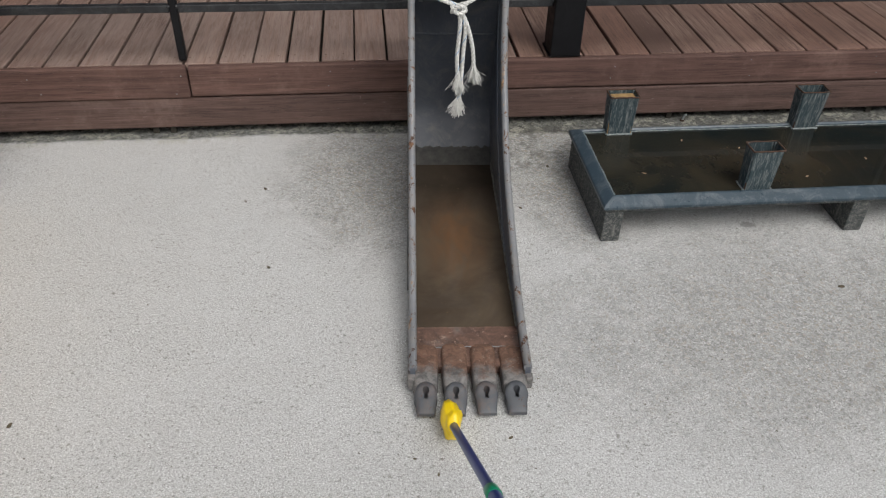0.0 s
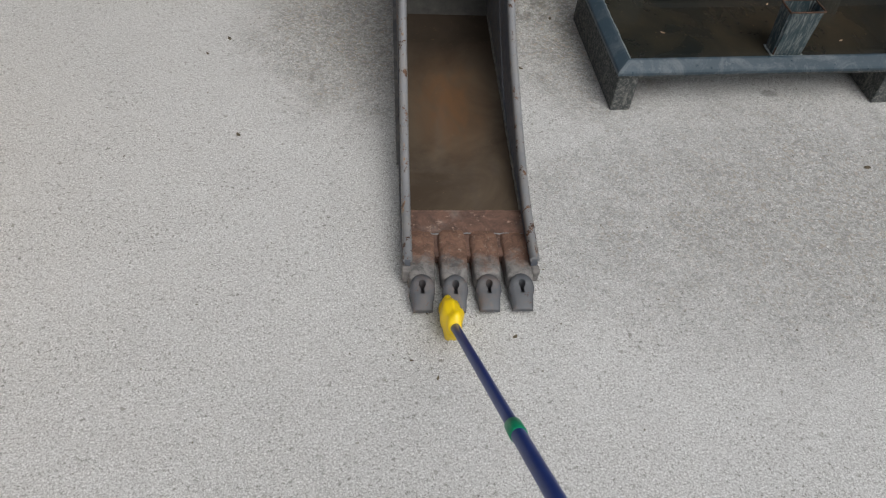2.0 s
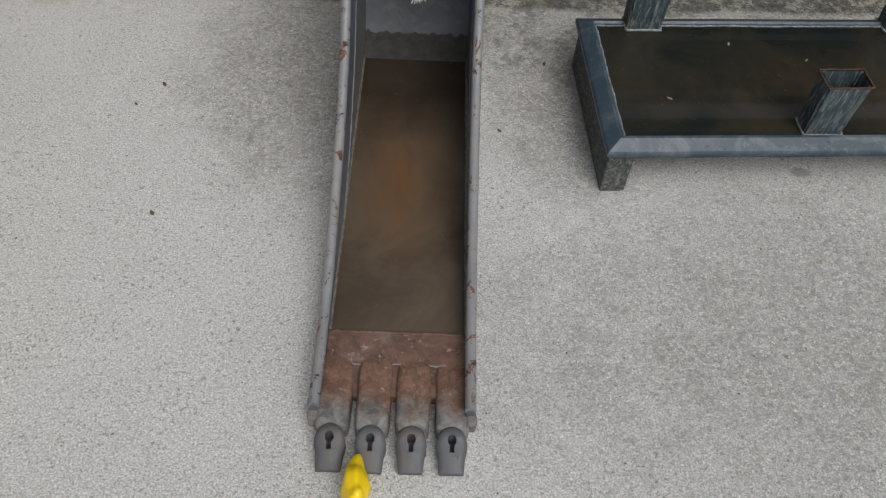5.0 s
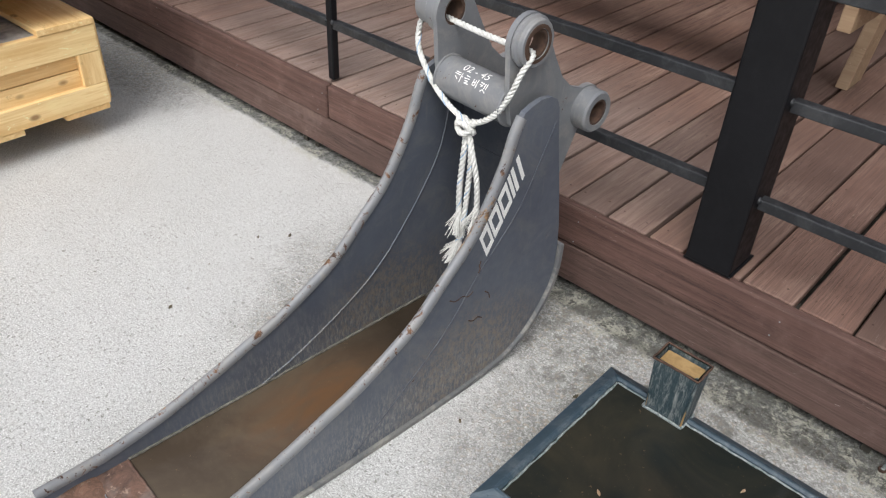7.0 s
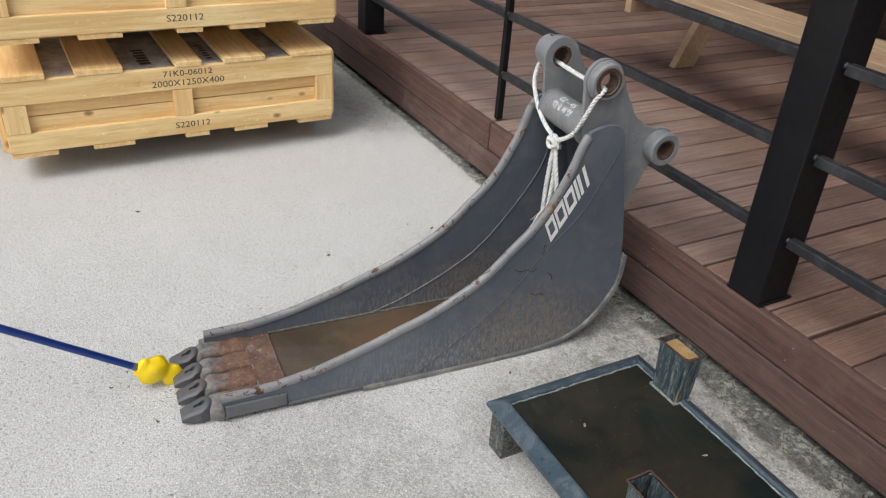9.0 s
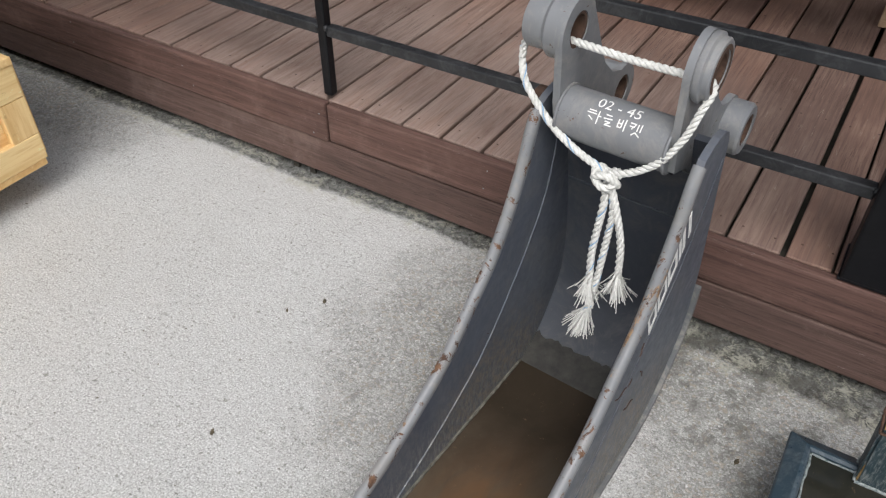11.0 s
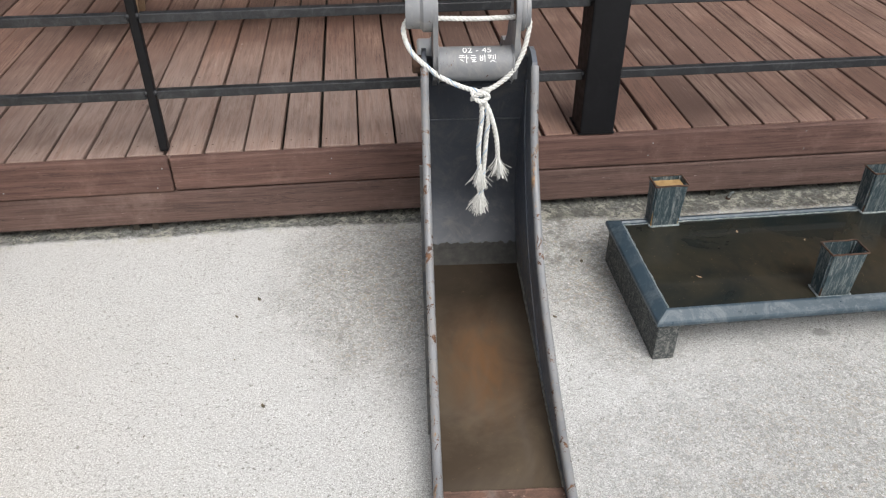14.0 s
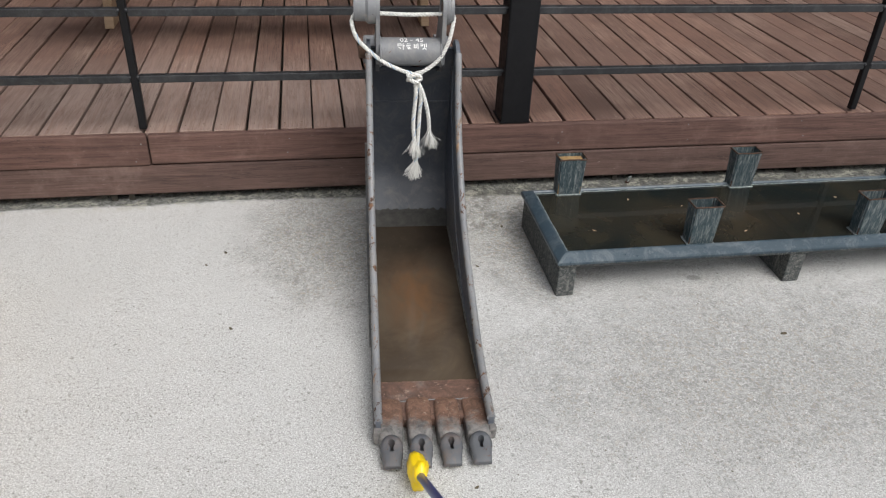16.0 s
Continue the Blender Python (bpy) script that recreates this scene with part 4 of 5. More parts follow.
def build_ears():
    outline = arc(PIN1, 0.052, 200, 20, 16) + [(0.695, 0.718), (0.725, 0.669), (0.761, 0.637)] + arc(PIN2, 0.050, 108, -105, 16) + [(0.742, 0.385), (0.727, 0.40), (0.71, 0.52), (0.634, 0.585), (0.582, 0.605), (0.568, 0.665), (0.562, 0.727)]
    for x0, x1 in ((EAR_L - THICK, EAR_L), (EAR_R, EAR_R + THICK)):
        part("hanger_ear", plate(outline, (ring(*PIN1, 0.029), ring(*PIN2, 0.029)), x0, x1), EAR, bucket, smooth=30)
    out_r, out_l = EAR_R + THICK, EAR_L - THICK
    boss([(0.0, 0.049), (0.004, 0.051), (0.010, 0.051), (0.013, 0.046), (0.020, 0.0455), (0.023, 0.043)], PIN1, out_r, 1, "pin_boss", "bored grey pin boss with rust in the hole")
    boss([(0.0, 0.050), (0.022, 0.050), (0.026, 0.046), (0.030, 0.0425), (0.060, 0.0425), (0.064, 0.040)], PIN1, out_l, -1, "pin_boss", "long stepped pin boss with a rusty bolt hole")
    boss([(0.0, 0.046), (0.032, 0.046), (0.037, 0.042)], PIN2, out_r, 1, "pin_boss")
    boss([(0.0, 0.046), (0.032, 0.046), (0.037, 0.042)], PIN2, out_l, -1, "pin_boss")
    for x0, x1, c in ((EAR_R + 0.002, out_r + 0.021, PIN1), (out_l - 0.062, EAR_L - 0.002, PIN1), (EAR_R + 0.002, out_r + 0.035, PIN2), (out_l - 0.035, EAR_L - 0.002, PIN2)):
        bm = lathe([(x0, 0.0288), (x1, 0.0288), (x1, 0.0235), (x0, 0.0235)], "x", 26, closed=True)
        part("bush", bm, DARK_RUST, bucket, "rust-brown bush in the bore", pose(0, *c), smooth=35)
    part("rust_ring", lathe([(0.0, 0.0295), (0.0, 0.0375), (0.0012, 0.036), (0.0012, 0.0295)], "x", 30, closed=True), DARK_RUST, bucket, "rusty worn face of the boss", pose(out_r + 0.0228, *PIN1), smooth=35)
    part("bolt_hole", lathe([(0.0, 0.010), (0.0015, 0.010), (0.0015, 0.006), (-0.004, 0.0055)], "z", 14), DARK_RUST, bucket, "rusty bolt hole in the boss", pose(out_l - 0.045, PIN1[0], PIN1[1] + 0.0418))
    part("cross_tube", lathe([(EAR_L - 0.001, TUBE_R - 0.002), (EAR_L - 0.001, TUBE_R), (EAR_R + 0.001, TUBE_R), (EAR_R + 0.001, TUBE_R - 0.002)], "x", 36), EAR, bucket, "grey cross tube between the ears", pose(0, *TUBE), smooth=35)
    for x in (EAR_L + 0.001, EAR_R - 0.001):
        path = [Vector((x, *p)) for p in ring(*TUBE, TUBE_R + 0.0005, 36)]
        part("weld", sweep(path + path[:1], circle(0.003, 6)), EAR, bucket, smooth=True)
    part("tube_stub", lathe([(-0.304, 0.018), (-0.301, 0.022), (-0.279, 0.022)], "x", 20), DARK_RUST, bucket, "rusty tube stub outside the side plate", pose(0, 0.612, 0.636), smooth=35)
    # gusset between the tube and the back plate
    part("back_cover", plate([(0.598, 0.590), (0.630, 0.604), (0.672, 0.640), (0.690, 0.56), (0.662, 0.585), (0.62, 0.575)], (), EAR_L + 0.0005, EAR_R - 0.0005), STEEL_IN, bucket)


def on_tube(bm, along, angle, lift=0.0006):
    """Bends a flat drawing round the cross tube: its x runs across the bucket, its y round the tube."""
    for v in bm.verts:
        a = radians(angle) - v.co.y / TUBE_R
        r = TUBE_R + lift
        v.co = Vector((along + v.co.x, TUBE[0] + r * math.cos(a), TUBE[1] + r * math.sin(a)))
    return bm


def build_marks():
    bm = lettering("02 - 45", 0.025)
    bmesh.ops.subdivide_edges(bm, edges=bm.edges[:], cuts=1)
    part("chalk_mark", on_tube(bm, -0.146, 110), WHITE, bucket, "white handwritten size mark 02 - 45")
    # a second line of brush strokes that cannot be made out
    bm = bmesh.new()
    random.seed(3)
    for x0, y0, x1, y1 in ((-.046, .006, -.034, .006), (-.048, .002, -.032, .002), (-.044, -.003, -.036, -.008), (-.029, .008, -.029, -.012), (-.029, 0, -.024, 0), (-.018, .006, -.008, .006), (-.02, 0, -.006, .001), (-.017, -.004, -.008, -.004), (-.008, -.004, -.016, -.009), (-.016, -.009, -.005, -.009), (.004, .006, .004, -.006), (.004, 0, .010, 0), (.010, .006, .010, -.006), (.004, -.006, .010, -.006), (.015, .008, .015, -.010), (.022, .006, .031, .006), (.031, .006, .026, -.003), (.022, .001, .03, .001), (.035, .007, .035, -.004), (.040, .008, .040, -.004), (.033, -.006, .028, -.011), (.033, -.006, .041, -.011)):
        p, q = Vector((x0, y0, 0)), Vector((x1, y1, 0))
        side = (q - p).normalized().cross(Vector((0, 0, 1))) * 0.0009
        steps = 4
        line = [p.lerp(q, k / steps) for k in range(steps + 1)]
        rows = [(bm.verts.new(c + side), bm.verts.new(c - side)) for c in line]
        for a, b in zip(rows, rows[1:]):
            bm.faces.new((a[0], a[1], b[1], b[0]))
    part("chalk_mark", on_tube(bm, -0.143, 139), WHITE, bucket, "white handwritten brush strokes")
    # five white blocks where the maker's mark is sprayed on the side
    a, b, across = Vector((0.468, 0.413)), Vector((0.559, 0.569)), Vector((0.026, -0.056))
    d = (b - a).normalized()
    for start, wide, ring_like in ((0.0, 0.036, True), (0.041, 0.039, True), (0.085, 0.039, True), (0.130, 0.010, False), (0.145, 0.011, False), (0.170, 0.011, False)):
        o, w = a + d * start, d * wide
        outer = [o, o + w, o + w + across, o + across]
        holes = ()
        if ring_like:
            mid = sum(outer, Vector((0, 0))) / 4
            holes = ([tuple(mid + (p - mid) * 0.56) for p in outer],)
        part("painted_mark", plate([tuple(p) for p in outer], holes, 0.0002, 0.0010), WHITE, bucket, "white sprayed block of the maker's mark")


def build_water():
    low, high = -0.206, 0.594
    bm = bmesh.new()
    vs = [bm.verts.new(p) for p in ((-WIDE + 0.0121, low, 0.0395), (-0.0121, low, 0.0395), (-0.0121, high, 0.0395), (-WIDE + 0.0121, high, 0.0395))]
    ws = [bm.verts.new(v.co - Vector((0, 0, 0.018))) for v in vs]
    bm.faces.new(vs), bm.faces.new(ws)
    for i in range(4):
        bm.faces.new((vs[i], vs[(i + 1) % 4], ws[(i + 1) % 4], ws[i]))
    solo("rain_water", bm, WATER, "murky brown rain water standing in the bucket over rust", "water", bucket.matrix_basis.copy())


build_sides()
build_shell()
build_lip()
build_ears()
build_marks()
build_water()


# ---- the rope tied through the bucket's pin holes ----
def strands(path, r, pitch, count=3, bm=None):
    """Twisted strands round a path."""
    bm = bm or bmesh.new()
    run = 0.0
    frames = []
    up = Vector((0.31, 0.2, 0.93))
    for i, p in enumerate(path):
        t = (path[min(i + 1, len(path) - 1)] - path[max(i - 1, 0)]).normalized()
        up = (up - t * up.dot(t)).normalized()
        if i:
            run += (p - path[i - 1]).length
        frames.append((p, up.copy(), t.cross(up), run))
    for k in range(count):
        line = []
        for p, u, w, s in frames:
            a = 2 * math.pi * (s / pitch + k / count)
            line.append(p + (u * math.cos(a) + w * math.sin(a)) * r * 0.52)
        sweep(line, circle(r * 0.56, 6), bm, up=Vector((0.3, 0.5, 0.8)))
    return bm


def build_rope():
    random.seed(21)
    rope = thing("rope", "white twisted nylon rope knotted through the bucket's pin holes, ends frayed", "rope", bucket.matrix_basis.copy())
    knot = Vector((-0.138, 0.556, 0.583))
    loop = [knot, (-0.108, 0.520, 0.590), (-0.080, 0.524, 0.609), (-0.056, 0.530, 0.635), (-0.036, 0.541, 0.676), (-0.025, 0.560, 0.718), (-0.021, 0.576, 0.738), (-0.028, 0.589, 0.744), (-0.045, 0.594, 0.744), (-0.08, 0.595, 0.742), (-0.15, 0.596, 0.740), (-0.22, 0.595, 0.742), (-0.295, 0.594, 0.744), (-0.312, 0.588, 0.742), (-0.322, 0.575, 0.722), (-0.310, 0.553, 0.684), (-0.278, 0.538, 0.650), (-0.232, 0.526, 0.616), (-0.185, 0.520, 0.594), knot]
    loop = [knot] + [Vector(p) + Vector((0, 0.014, 0.008)) + Vector((0, 0.020, -0.002)) * max(0.0, min(1.0, (0.73 - p[2]) / 0.13)) for p in loop[1:-1]] + [knot]
    part("loop", strands(smooth_path(loop, 0.0035), 0.0061, 0.032), ROPE, rope, smooth=True)
    turns = []
    for i in range(60):
        a = i / 60 * 2 * math.pi * 2
        turns.append(knot + Vector((0.019 * math.cos(a), 0.013 * math.sin(a) - 0.004, -0.006 + 0.011 * math.sin(a * 1.5 + 0.6))))
    part("knot", strands(smooth_path(turns, 0.004), 0.0064, 0.030), ROPE, rope, smooth=True)
    tails = (([knot, (-0.133, 0.513, 0.524), (-0.139, 0.513, 0.428), (-0.134, 0.511, 0.357)], 0.0058, 0.040), ([knot, (-0.118, 0.517, 0.524), (-0.120, 0.519, 0.447), (-0.126, 0.515, 0.324), (-0.130, 0.509, 0.290)], 0.0056, 0.046), ([knot, (-0.112, 0.515, 0.524), (-0.094, 0.517, 0.457), (-0.087, 0.515, 0.386)], 0.0056, 0.038))
    tails = tuple(([p[0]] + [Vector(q) + Vector((0, 0.034, 0.004)) for q in p[1:]], r * 1.12, fray * 1.1) for p, r, fray in tails)
    for pts, r, fray in tails:
        path = smooth_path(pts, 0.0035)
        part("tail", strands(path, r, 0.040), ROPE, rope, smooth=True)
        end, way = path[-1], (path[-1] - path[-6]).normalized()
        bm = bmesh.new()
        for k in range(170):
            out = Vector((random.gauss(0, 1), random.gauss(0, 1), random.gauss(0, 0.4)))
            out = out - way * out.dot(way)
            start = end - way * random.uniform(0.0, 0.018) + out * 0.002
            length = fray * random.uniform(0.55, 1.15)
            bend = out * random.uniform(0.002, 0.0105)
            path2 = [start, start + way * length * 0.5 + bend * 0.6, start + way * length + bend * 1.5 + Vector((0, 0, -0.003))]
            sweep(smooth_path(path2, 0.012), circle(0.0008, 4), bm, up=Vector((0.4, 0.9, 0.1)))
        part("frayed_end", bm, ROPE, rope, "frayed loose yarns")
    for pts, phase in ((loop[14:20], 0.3), (tails[0][0], 0.1), (tails[1][0], 0.6)):
        path = smooth_path(pts, 0.0035)
        line = []
        run = 0.0
        for i, p in enumerate(path):
            t = (path[min(i + 1, len(path) - 1)] - path[max(i - 1, 0)]).normalized()
            u = (Vector((0.31, 0.2, 0.93)) - t * Vector((0.31, 0.2, 0.93)).dot(t)).normalized()
            run += 0.0035
            a = 2 * math.pi * (run / 0.06 + phase)
            line.append(p + (u * math.cos(a) + t.cross(u) * math.sin(a)) * 0.0056)
        part("marker_yarn", sweep(line, circle(0.0012, 5), up=Vector((0.3, 0.5, 0.8))), ROPE_BLUE, rope, "thin blue marker yarn", smooth=True)


build_rope()


# ---- the shallow steel tray with its sockets ----
def build_tray():
    X0, X1, Y0, Y1, Z = 0.388, 2.32, -0.738, -0.282, 0.150
    tray = thing("steel_tray", "shallow dark teal steel base tray on runners, full of dark water", "tray", pose(X0, Y0, 0))
    W, D = X1 - X0, Y1 - Y0
    # rim: an angle with a sloping top, mitred at the corners
    bm = bmesh.new()
    rings = []
    for inset, z in ((0.004, Z - 0.030), (0.0, Z - 0.028), (0.0, Z - 0.020), (0.003, Z - 0.015), (0.028, Z), (0.034, Z + 0.001), (0.038, Z - 0.004), (0.038, Z - 0.030)):
        rings.append([bm.verts.new(p) for p in ((inset, inset, z), (W - inset, inset, z), (W - inset, D - inset, z), (inset, D - inset, z))])
    for p, q in zip(rings, rings[1:]):
        for i in range(4):
            bm.faces.new((p[i], p[(i + 1) % 4], q[(i + 1) % 4], q[i]))
    for i in range(4):
        bm.faces.new((rings[0][i], rings[0][(i + 1) % 4], rings[-1][(i + 1) % 4], rings[-1][i]))
    part("rim", bm, TRAY_RIM, tray, "blue-grey painted rim")
    part("floor_plate", block(0.03, W - 0.03, 0.03, D - 0.03, Z - 0.05, Z - 0.044), TRAY, tray)
    for x in (0.010, 0.772, 1.42, W - 0.068):
        part("runner", block(x, x + 0.056, 0.012, D - 0.014, 0.0, Z - 0.0445, 0.003), GRITTY, tray, "mud-splashed box runner")
    part("skirt", block(0.011, W - 0.011, 0.013, D - 0.015, Z - 0.044, Z - 0.0305), GRITTY, tray)
    # lime crust along the inner edge of the rim
    random.seed(5)
    for a, b in (((0.0405, 0.0405), (0.0405, D - 0.0405)), ((0.0405, D - 0.0405), (W - 0.045, D - 0.0405))):
        a, b = Vector((*a, Z - 0.008)), Vector((*b, Z - 0.008))
        k = int((b - a).length / 0.012)
        path = [a.lerp(b, i / k) + Vector([random.uniform(-0.0011, 0.0011) for _ in range(3)]) for i in range(k + 1)]
        part("lime_crust", sweep(path, lambda f: circle(0.0020 + 0.0018 * noise.noise((f * 90, 0, 0)), 6), up=Vector((0, 0, 1))), SCALE, tray, "white lime crust at the water's edge")
    t, w, d, h = 0.0045, 0.084, 0.047, 0.138
    spots = [(x, D - 0.056) for x in (0.112, 0.751, 1.390)] + [(x, 0.044) for x in (0.430, 1.011, 1.596)]
    for x, y in spots:
        socket = new("socket")
        socket.parent = tray
        socket.matrix_basis = pose(x, y, Z - 0.012, 0, 0, 0)
        bm = bmesh.new()
        o, i2 = [], []
        for z in (0.0, h):
            flare = 0.005 if z else 0.0
            for lst, inset in ((o, 0.0), (i2, t)):
                lst.append([bm.verts.new(p) for p in ((inset - flare, inset - flare, z), (w - inset + flare, inset - flare, z), (w - inset + flare, d - inset + flare, z), (inset - flare, d - inset + flare, z))])
        for lst in (o, i2):
            for k in range(4):
                bm.faces.new((lst[0][k], lst[0][(k + 1) % 4], lst[1][(k + 1) % 4], lst[1][k]))
        for k in range(4):
            bm.faces.new((o[1][k], o[1][(k + 1) % 4], i2[1][(k + 1) % 4], i2[1][k]))
        bmesh.ops.bevel(bm, geom=[e for e in bm.edges if abs(e.verts[0].co.z - e.verts[1].co.z) > 0.1], offset=0.005, segments=3, affect="EDGES")
        part("tube_wall", bm, SPLASH, socket, "teal tube streaked with white splashes", smooth=40)
        part("inner_rust", block(t - 0.003, w - t + 0.003, t - 0.003, d - t + 0.003, 0.004, h - 0.009 if (x, y) == spots[0] else 0.03, 0.002), OCHRE if (x, y) == spots[0] else DARK_RUST, socket, "rust and silt inside the tube")
        edge = [Vector(p) for p in ((-0.005, -0.005, h), (w + 0.005, -0.005, h), (w + 0.005, d + 0.005, h), (-0.005, d + 0.005, h), (-0.005, -0.005, h))]
        path = [p.lerp(q, k / 8) + Vector([random.uniform(-0.0008, 0.0008) for _ in range(3)]) for p, q in zip(edge, edge[1:]) for k in range(8)]
        part("rusty_edge", sweep(path + path[:1], circle(0.0026, 5), up=Vector((0, 0, 1)), cap=False), DARK_RUST, socket, "rust-brown cut edge", smooth=True)
        base = [Vector((w / 2 + (p.x - w / 2) * 0.90, d / 2 + (p.y - d / 2) * 0.90, 0.005)) for p in path]
        part("lime_crust", sweep(base + base[:1], circle(0.0032, 5), up=Vector((0, 0, 1)), cap=False), SCALE, socket, "white lime ring at the foot", smooth=True)
    water = block(0.0385, W - 0.0385, 0.0385, D - 0.0385, Z - 0.04, Z - 0.009)
    solo("tray_water", water, POND, "still dark green-brown water standing in the tray", "water", pose(X0, Y0, 0))
    random.seed(6)
    for x, y in ((0.165, 0.16), (0.52, 0.29), (0.57, 0.22), (0.9, 0.2), (0.66, 0.11), (1.1, 0.3), (0.35, 0.35), (1.25, 0.15)):
        bm = bmesh.new()
        L = random.uniform(0.004, 0.008)
        vs = [bm.verts.new((L * math.cos(a) * random.uniform(0.7, 1.2), 0.4 * L * math.sin(a), 0.0006 * math.sin(2 * a))) for a in [k * math.pi / 4 for k in range(8)]]
        bm.faces.new(vs)
        ext = bmesh.ops.extrude_face_region(bm, geom=bm.faces[:])
        for v in ext["geom"]:
            if isinstance(v, bmesh.types.BMVert):
                v.co.z += 0.0008
        solo("fallen_leaf", bm, BENCH, "tiny dry leaf scrap floating on the tray water", "leaf", pose(X0 + x, Y0 + y, Z - 0.0092, 0, 0, random.uniform(0, 180)), group="leaf scraps on the water")


build_tray()


# ---- stacked shipping crates ----
def build_crate(m, film=True, label="pine shipping crate with slatted top and black stencilled numbers"):
    crate = thing("shipping_crate", label, "crate", m, group="stacked crates")
    L, DEEP, H = 1.25, 2.0, 0.311
    h = L / 2
    random.seed(31)
    # front and rear faces
    for x, s in ((0.0, 1), (-DEEP, -1)):
        a, b = sorted((x, x - s * 0.024))
        part("face_board", block(a, b, -h, h, 0.020, 0.094, 0.003), CRATE, crate)
        part("face_board", block(a, b, -h, h, 0.203, 0.290, 0.003), CRATE, crate)
        a2, b2 = sorted((x - s * 0.025, x - s * 0.042))
        part("panel_board", block(a2, b2, -h + 0.02, h - 0.02, 0.060, 0.148, 0.002), CRATE, crate)
        part("panel_board", block(a2, b2, -h + 0.02, h - 0.02, 0.151, 0.240, 0.002), CRATE, crate)
        for y0, w in ((-h, 0.082), (-0.035, 0.075), (h - 0.075, 0.075)):
            part("cleat", block(a + 0.001, b - 0.001, y0 + 0.001, y0 + w, 0.095, 0.202, 0.002), CRATE_Z, crate)
    # ends
    for y, s in ((-h, -1), (h, 1)):
        a, b = sorted((y - s * 0.001, y - s * 0.021))
        for z0, z1 in ((0.022, 0.098), (0.104, 0.19), (0.197, 0.288)):
            part("end_board", block(-DEEP + 0.03, -0.026, a, b, z0, z1, 0.002), CRATE_X, crate)
        for x in (-0.03, -DEEP / 2, -DEEP + 0.11):
            a3, b3 = sorted((y, y + s * 0.018))
            part("end_cleat", block(x - 0.08, x, a3, b3, 0.02, 0.29, 0.002), CRATE_Z, crate)
    for y, w in ((-0.545, 0.16), (-0.285, 0.165), (0.035, 0.10), (0.255, 0.165), (0.535, 0.18)):
        part("top_slat", block(-DEEP, 0.004, y - w / 2, y + w / 2, 0.2905, 0.3105, 0.002), CRATE_X, crate)
    for y, w in ((-0.545, 0.155), (-0.27, 0.15), (0.045, 0.095), (0.265, 0.14), (0.545, 0.15)):
        part("bottom_slat", block(-DEEP, -0.004, y - w / 2, y + w / 2, 0.0, 0.0195, 0.002), CRATE_X, crate)
    for x in (-0.42, -1.02, -1.66):
        part("bearer", block(x - 0.09, x, -h + 0.02, h - 0.02, -0.098 if m.translation.z < 0.2 else -0.1085, -0.0005, 0.003), CRATE, crate)
    bm = bmesh.new()
    nx, ny = 24, 48
    grid = [[bm.verts.new((-0.027 - (DEEP - 0.054) * i / nx, -h + 0.024 + (L - 0.048) * j / ny, 0.2825 + 0.005 * noise.noise((i * 0.9, j * 0.6, 2)) + 0.002 * noise.noise((i * 2.1, j * 1.7, 5)))) for j in range(ny + 1)] for i in range(nx + 1)]
    for i in range(nx):
        for j in range(ny):
            bm.faces.new((grid[i][j], grid[i][j + 1], grid[i + 1][j + 1], grid[i + 1][j]))
    part("plastic_film", bm, FILM, crate, "crumpled grey plastic sheet over the load", smooth=True)
    random.seed(17)
    bm = bmesh.new()
    for y in (0.135, -0.12, -0.10):
        for k in range(6):
            x0 = -0.08 - k * 0.035
            block(x0 - 0.02, x0, y - 0.008 - 0.006 * (k % 2), y + 0.012, 0.2885, 0.2893, 0, bm)
    tagged(part("printed_marks", bm, INK, crate, "black print on the plastic that cannot be read"), kind="stuff")
    for body, y, z, size in (("S220112", 0.03, 0.057, 0.040), ("71K0-06012", 0.03, 0.266, 0.038), ("2000X1250X400", 0.03, 0.229, 0.040)):
        bm = lettering(body, size)
        bmesh.ops.scale(bm, vec=(1.0, 0.86, 1.0), verts=bm.verts)
        tagged(part("stencil", bm, INK, crate, "black stencilled number", pose(0.0008, y, z) @ pose(0, 0, 0, 90, 0, 90)), kind="stuff")
    return crate


CRATE_AT = pose(-1.481, -1.042, 0.098, 0, 0, 1.57)
low = build_crate(CRATE_AT)
copy_thing(low, CRATE_AT @ Matrix.Translation((0.010, 0.010, 0.420)))
copy_thing(low, pose(-1.75, -2.62, 0.098, 0, 0, -4.0))


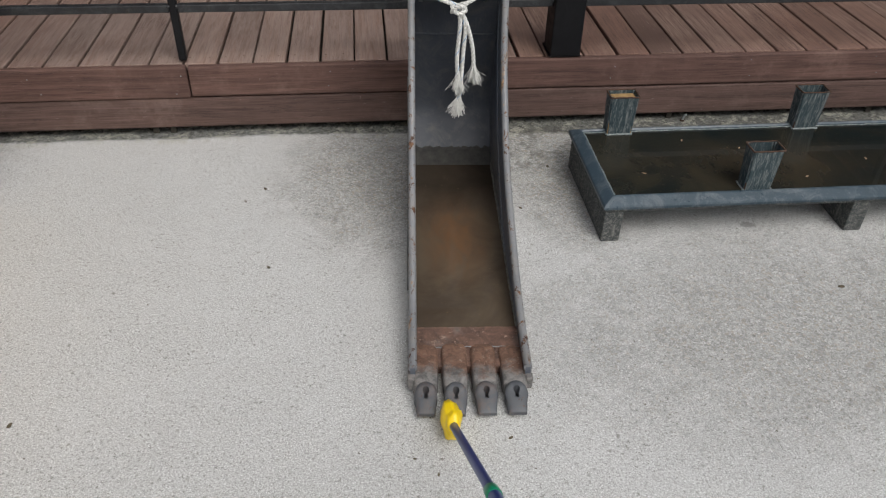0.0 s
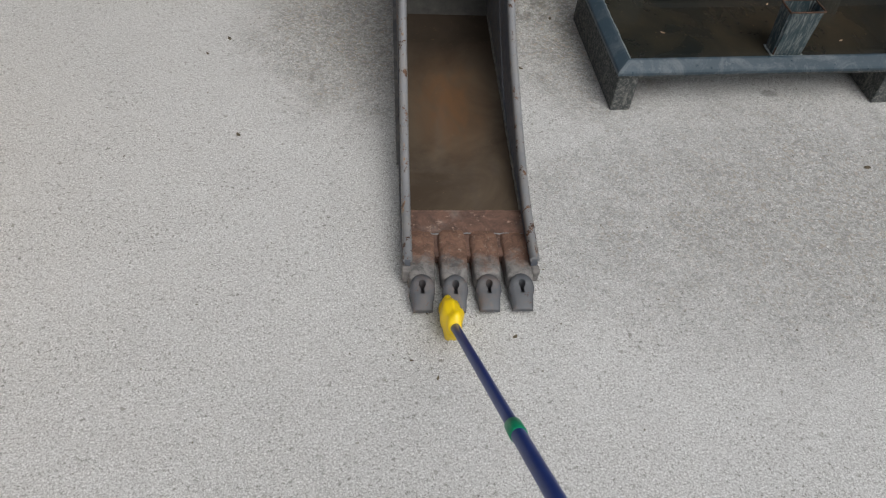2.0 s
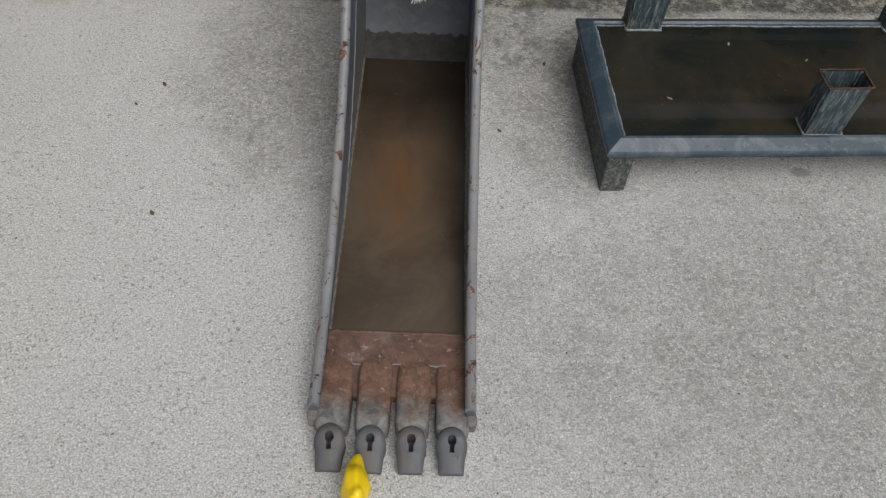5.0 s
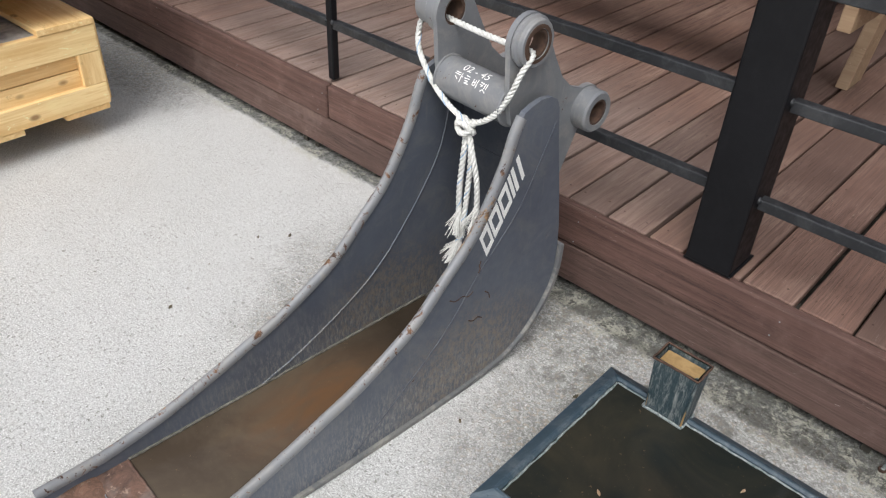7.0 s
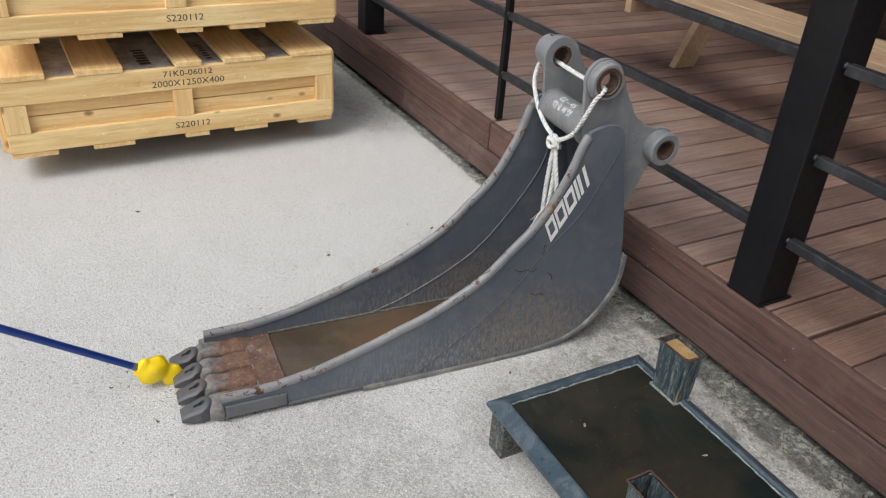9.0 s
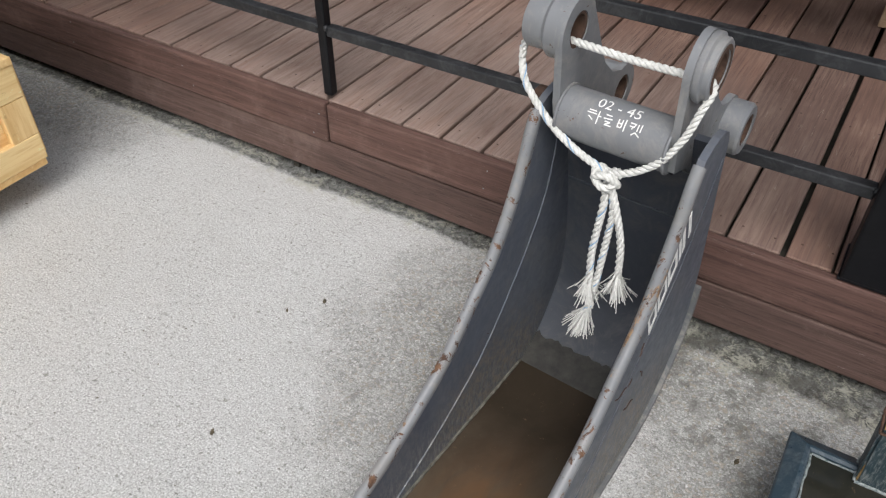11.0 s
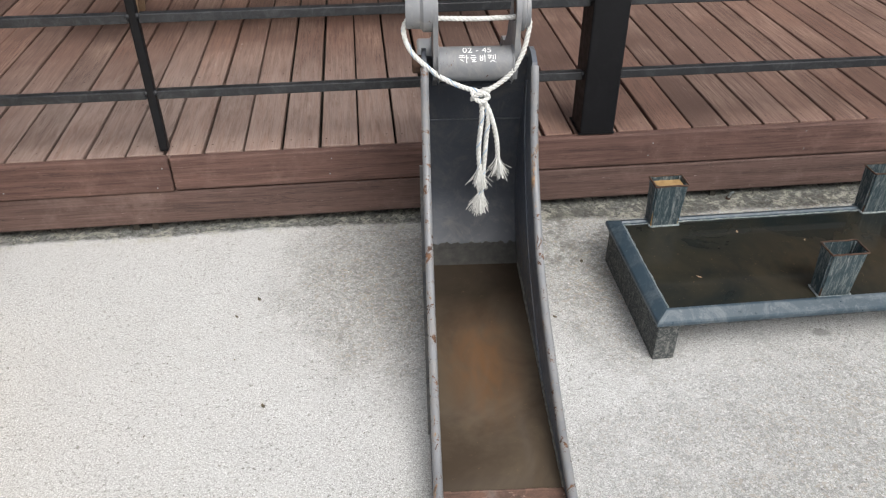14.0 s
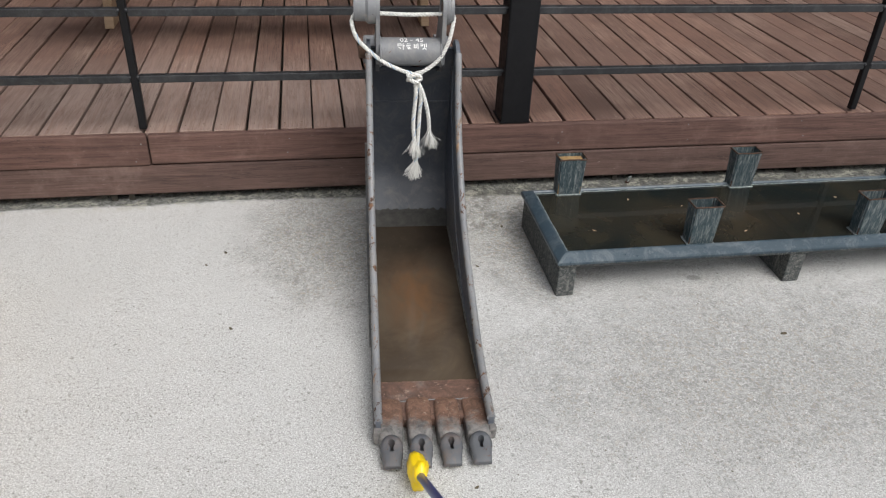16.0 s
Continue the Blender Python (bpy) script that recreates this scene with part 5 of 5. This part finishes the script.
# ---- the pole with a yellow pointer ----
def build_pole(tip, far, sleeve):
    tip, far = Vector(tip), Vector(far)
    turn = (far - tip).to_track_quat("Z", "Y").to_matrix().to_4x4()
    pole = thing("pointer_pole", "blue pole with a lumpy yellow tip and a green sleeve", "pole", Matrix.Translation(tip) @ turn)
    length = (far - tip).length
    part("shaft", lathe([(0.05, 0.0090), (sleeve - 0.02, 0.0094), (sleeve, 0.0094)], "z", 20), BLUE, pole, smooth=40)
    part("grip_tube", lathe([(sleeve, 0.0112), (length, 0.0115)], "z", 20), BLUE, pole, smooth=40)
    part("sleeve", lathe([(sleeve - 0.018, 0.011), (sleeve - 0.016, 0.0126), (sleeve + 0.014, 0.0130), (sleeve + 0.016, 0.0118)], "z", 24), GREEN, pole, "green plastic sleeve", smooth=40)
    bm = lathe([(-0.030, 0.004), (-0.028, 0.012), (-0.018, 0.019), (-0.004, 0.023), (0.010, 0.022), (0.018, 0.019), (0.024, 0.024), (0.040, 0.031), (0.058, 0.030), (0.070, 0.023), (0.076, 0.020), (0.086, 0.021), (0.092, 0.013)], "z", 28)
    for v in bm.verts:
        lump = 1 + 0.3 * noise.noise((v.co.x * 55, v.co.y * 55, v.co.z * 40))
        v.co.x, v.co.y = v.co.x * 0.72 * lump, v.co.y * 1.30 * lump + 0.006
    part("tip", bm, YELLOW, pole, "lumpy yellow plastic tip", smooth=True)
    part("collar", lathe([(0.080, 0.0105), (0.105, 0.0090)], "z", 16), GREY_PLASTIC, pole, smooth=40)


build_pole((-0.125, -1.372, 0.020), (-0.100, -2.035, 0.530), 0.545)


# ---- grit and leaf scraps on the concrete ----
def build_grit():
    random.seed(77)
    bm = bmesh.new()
    for k in range(480):
        x, y = random.uniform(-2.4, 2.2), random.uniform(-2.4, 0.0)
        if k >= 420:  # rust crumbs fallen beside the lip
            x, y = random.gauss(0.055, 0.035), random.gauss(-1.225, 0.05)
        r = random.choice((0.0007, 0.0009, 0.0011, 0.0014, 0.0018))
        got = bmesh.ops.create_icosphere(bm, subdivisions=1, radius=r)["verts"]
        bmesh.ops.transform(bm, matrix=Matrix.Translation((x, y, r * 0.4)) @ Matrix.Rotation(random.uniform(0, 6), 4, "Z") @ Matrix.Diagonal((random.uniform(0.8, 2.2), 1, 0.6, 1)), verts=got)
    solo("grit", bm, BITS, "dark grit and crumbs scattered over the concrete", "grit", kind="stuff")
    for x, y, s in ((-0.573, -0.777, 0.008), (0.191, -0.535, 0.006), (-0.615, -0.370, 0.008), (0.010, -1.424, 0.006), (-0.160, -1.508, 0.005), (-0.208, -1.464, 0.004), (0.327, -0.294, 0.008), (-0.67, -0.44, 0.006), (1.02, -0.98, 0.010), (-1.1, -1.3, 0.008)):
        b = bmesh.new()
        vs = [b.verts.new((s * math.cos(a) * random.uniform(0.7, 1.3), 0.5 * s * math.sin(a) * random.uniform(0.7, 1.3), 0.001 + 0.001 * math.cos(2 * a))) for a in [i * math.pi / 5 for i in range(10)]]
        b.faces.new(vs)
        ext = bmesh.ops.extrude_face_region(b, geom=b.faces[:])
        for v in ext["geom"]:
            if isinstance(v, bmesh.types.BMVert):
                v.co.z += 0.0016
        solo("leaf_scrap", b, BITS, "dark dry leaf scrap lying on the concrete", "leaf", pose(x, y, 0, 0, 0, random.uniform(0, 180)), group="leaf scraps on the yard")


build_grit()


# ---- deck boards, one by one ----
def build_boards():
    random.seed(13)
    lines = [0.264 - PITCH * (30 - i) for i in range(31)] + [0.357, 0.500, 0.626, 0.743, 0.863, 0.982, 1.102, 1.220, 1.335, 1.449] + [1.449 + 0.1180 * (i + 1) for i in range(26)]
    made = {}
    for i, (x, x1) in enumerate(zip(lines, lines[1:])):
        gap = 0.0065 + 0.003 * (i % 7 == 3)
        key = (i % 3, round(x1 - x, 3))
        if key not in made:
            bm = block(0, x1 - x - 0.0058 - 0.0026 * key[0], 0.0, 6.6, -0.024, 0.0, 0.0025, segments=1)
            made[key] = mesh("board", bm, DECK)
        ob = new("board", made[key])
        ob.parent = deck
        ob.matrix_basis = pose(x + gap / 2 + random.uniform(-0.001, 0.001), 0.029 + random.uniform(0, 0.003), DECK_Z - 0.003 + random.uniform(-0.0015, 0.001), 0, random.uniform(-0.3, 0.3), random.uniform(-0.03, 0.03))
    bm = bmesh.new()
    for x in lines[:-1]:
        for fx in (0.022, 0.083):
            for y in (0.075, 0.60, 1.15, 1.7):
                got = bmesh.ops.create_circle(bm, cap_ends=True, segments=6, radius=0.0028)["verts"]
                bmesh.ops.translate(bm, vec=(x + fx + random.uniform(-0.006, 0.006), y + random.uniform(-0.008, 0.008), DECK_Z - 0.0002), verts=got)
    nails = part("nail_heads", bm, DARK_RUST, deck, "rusty nail heads")
    tagged(nails, kind="stuff")


build_boards()
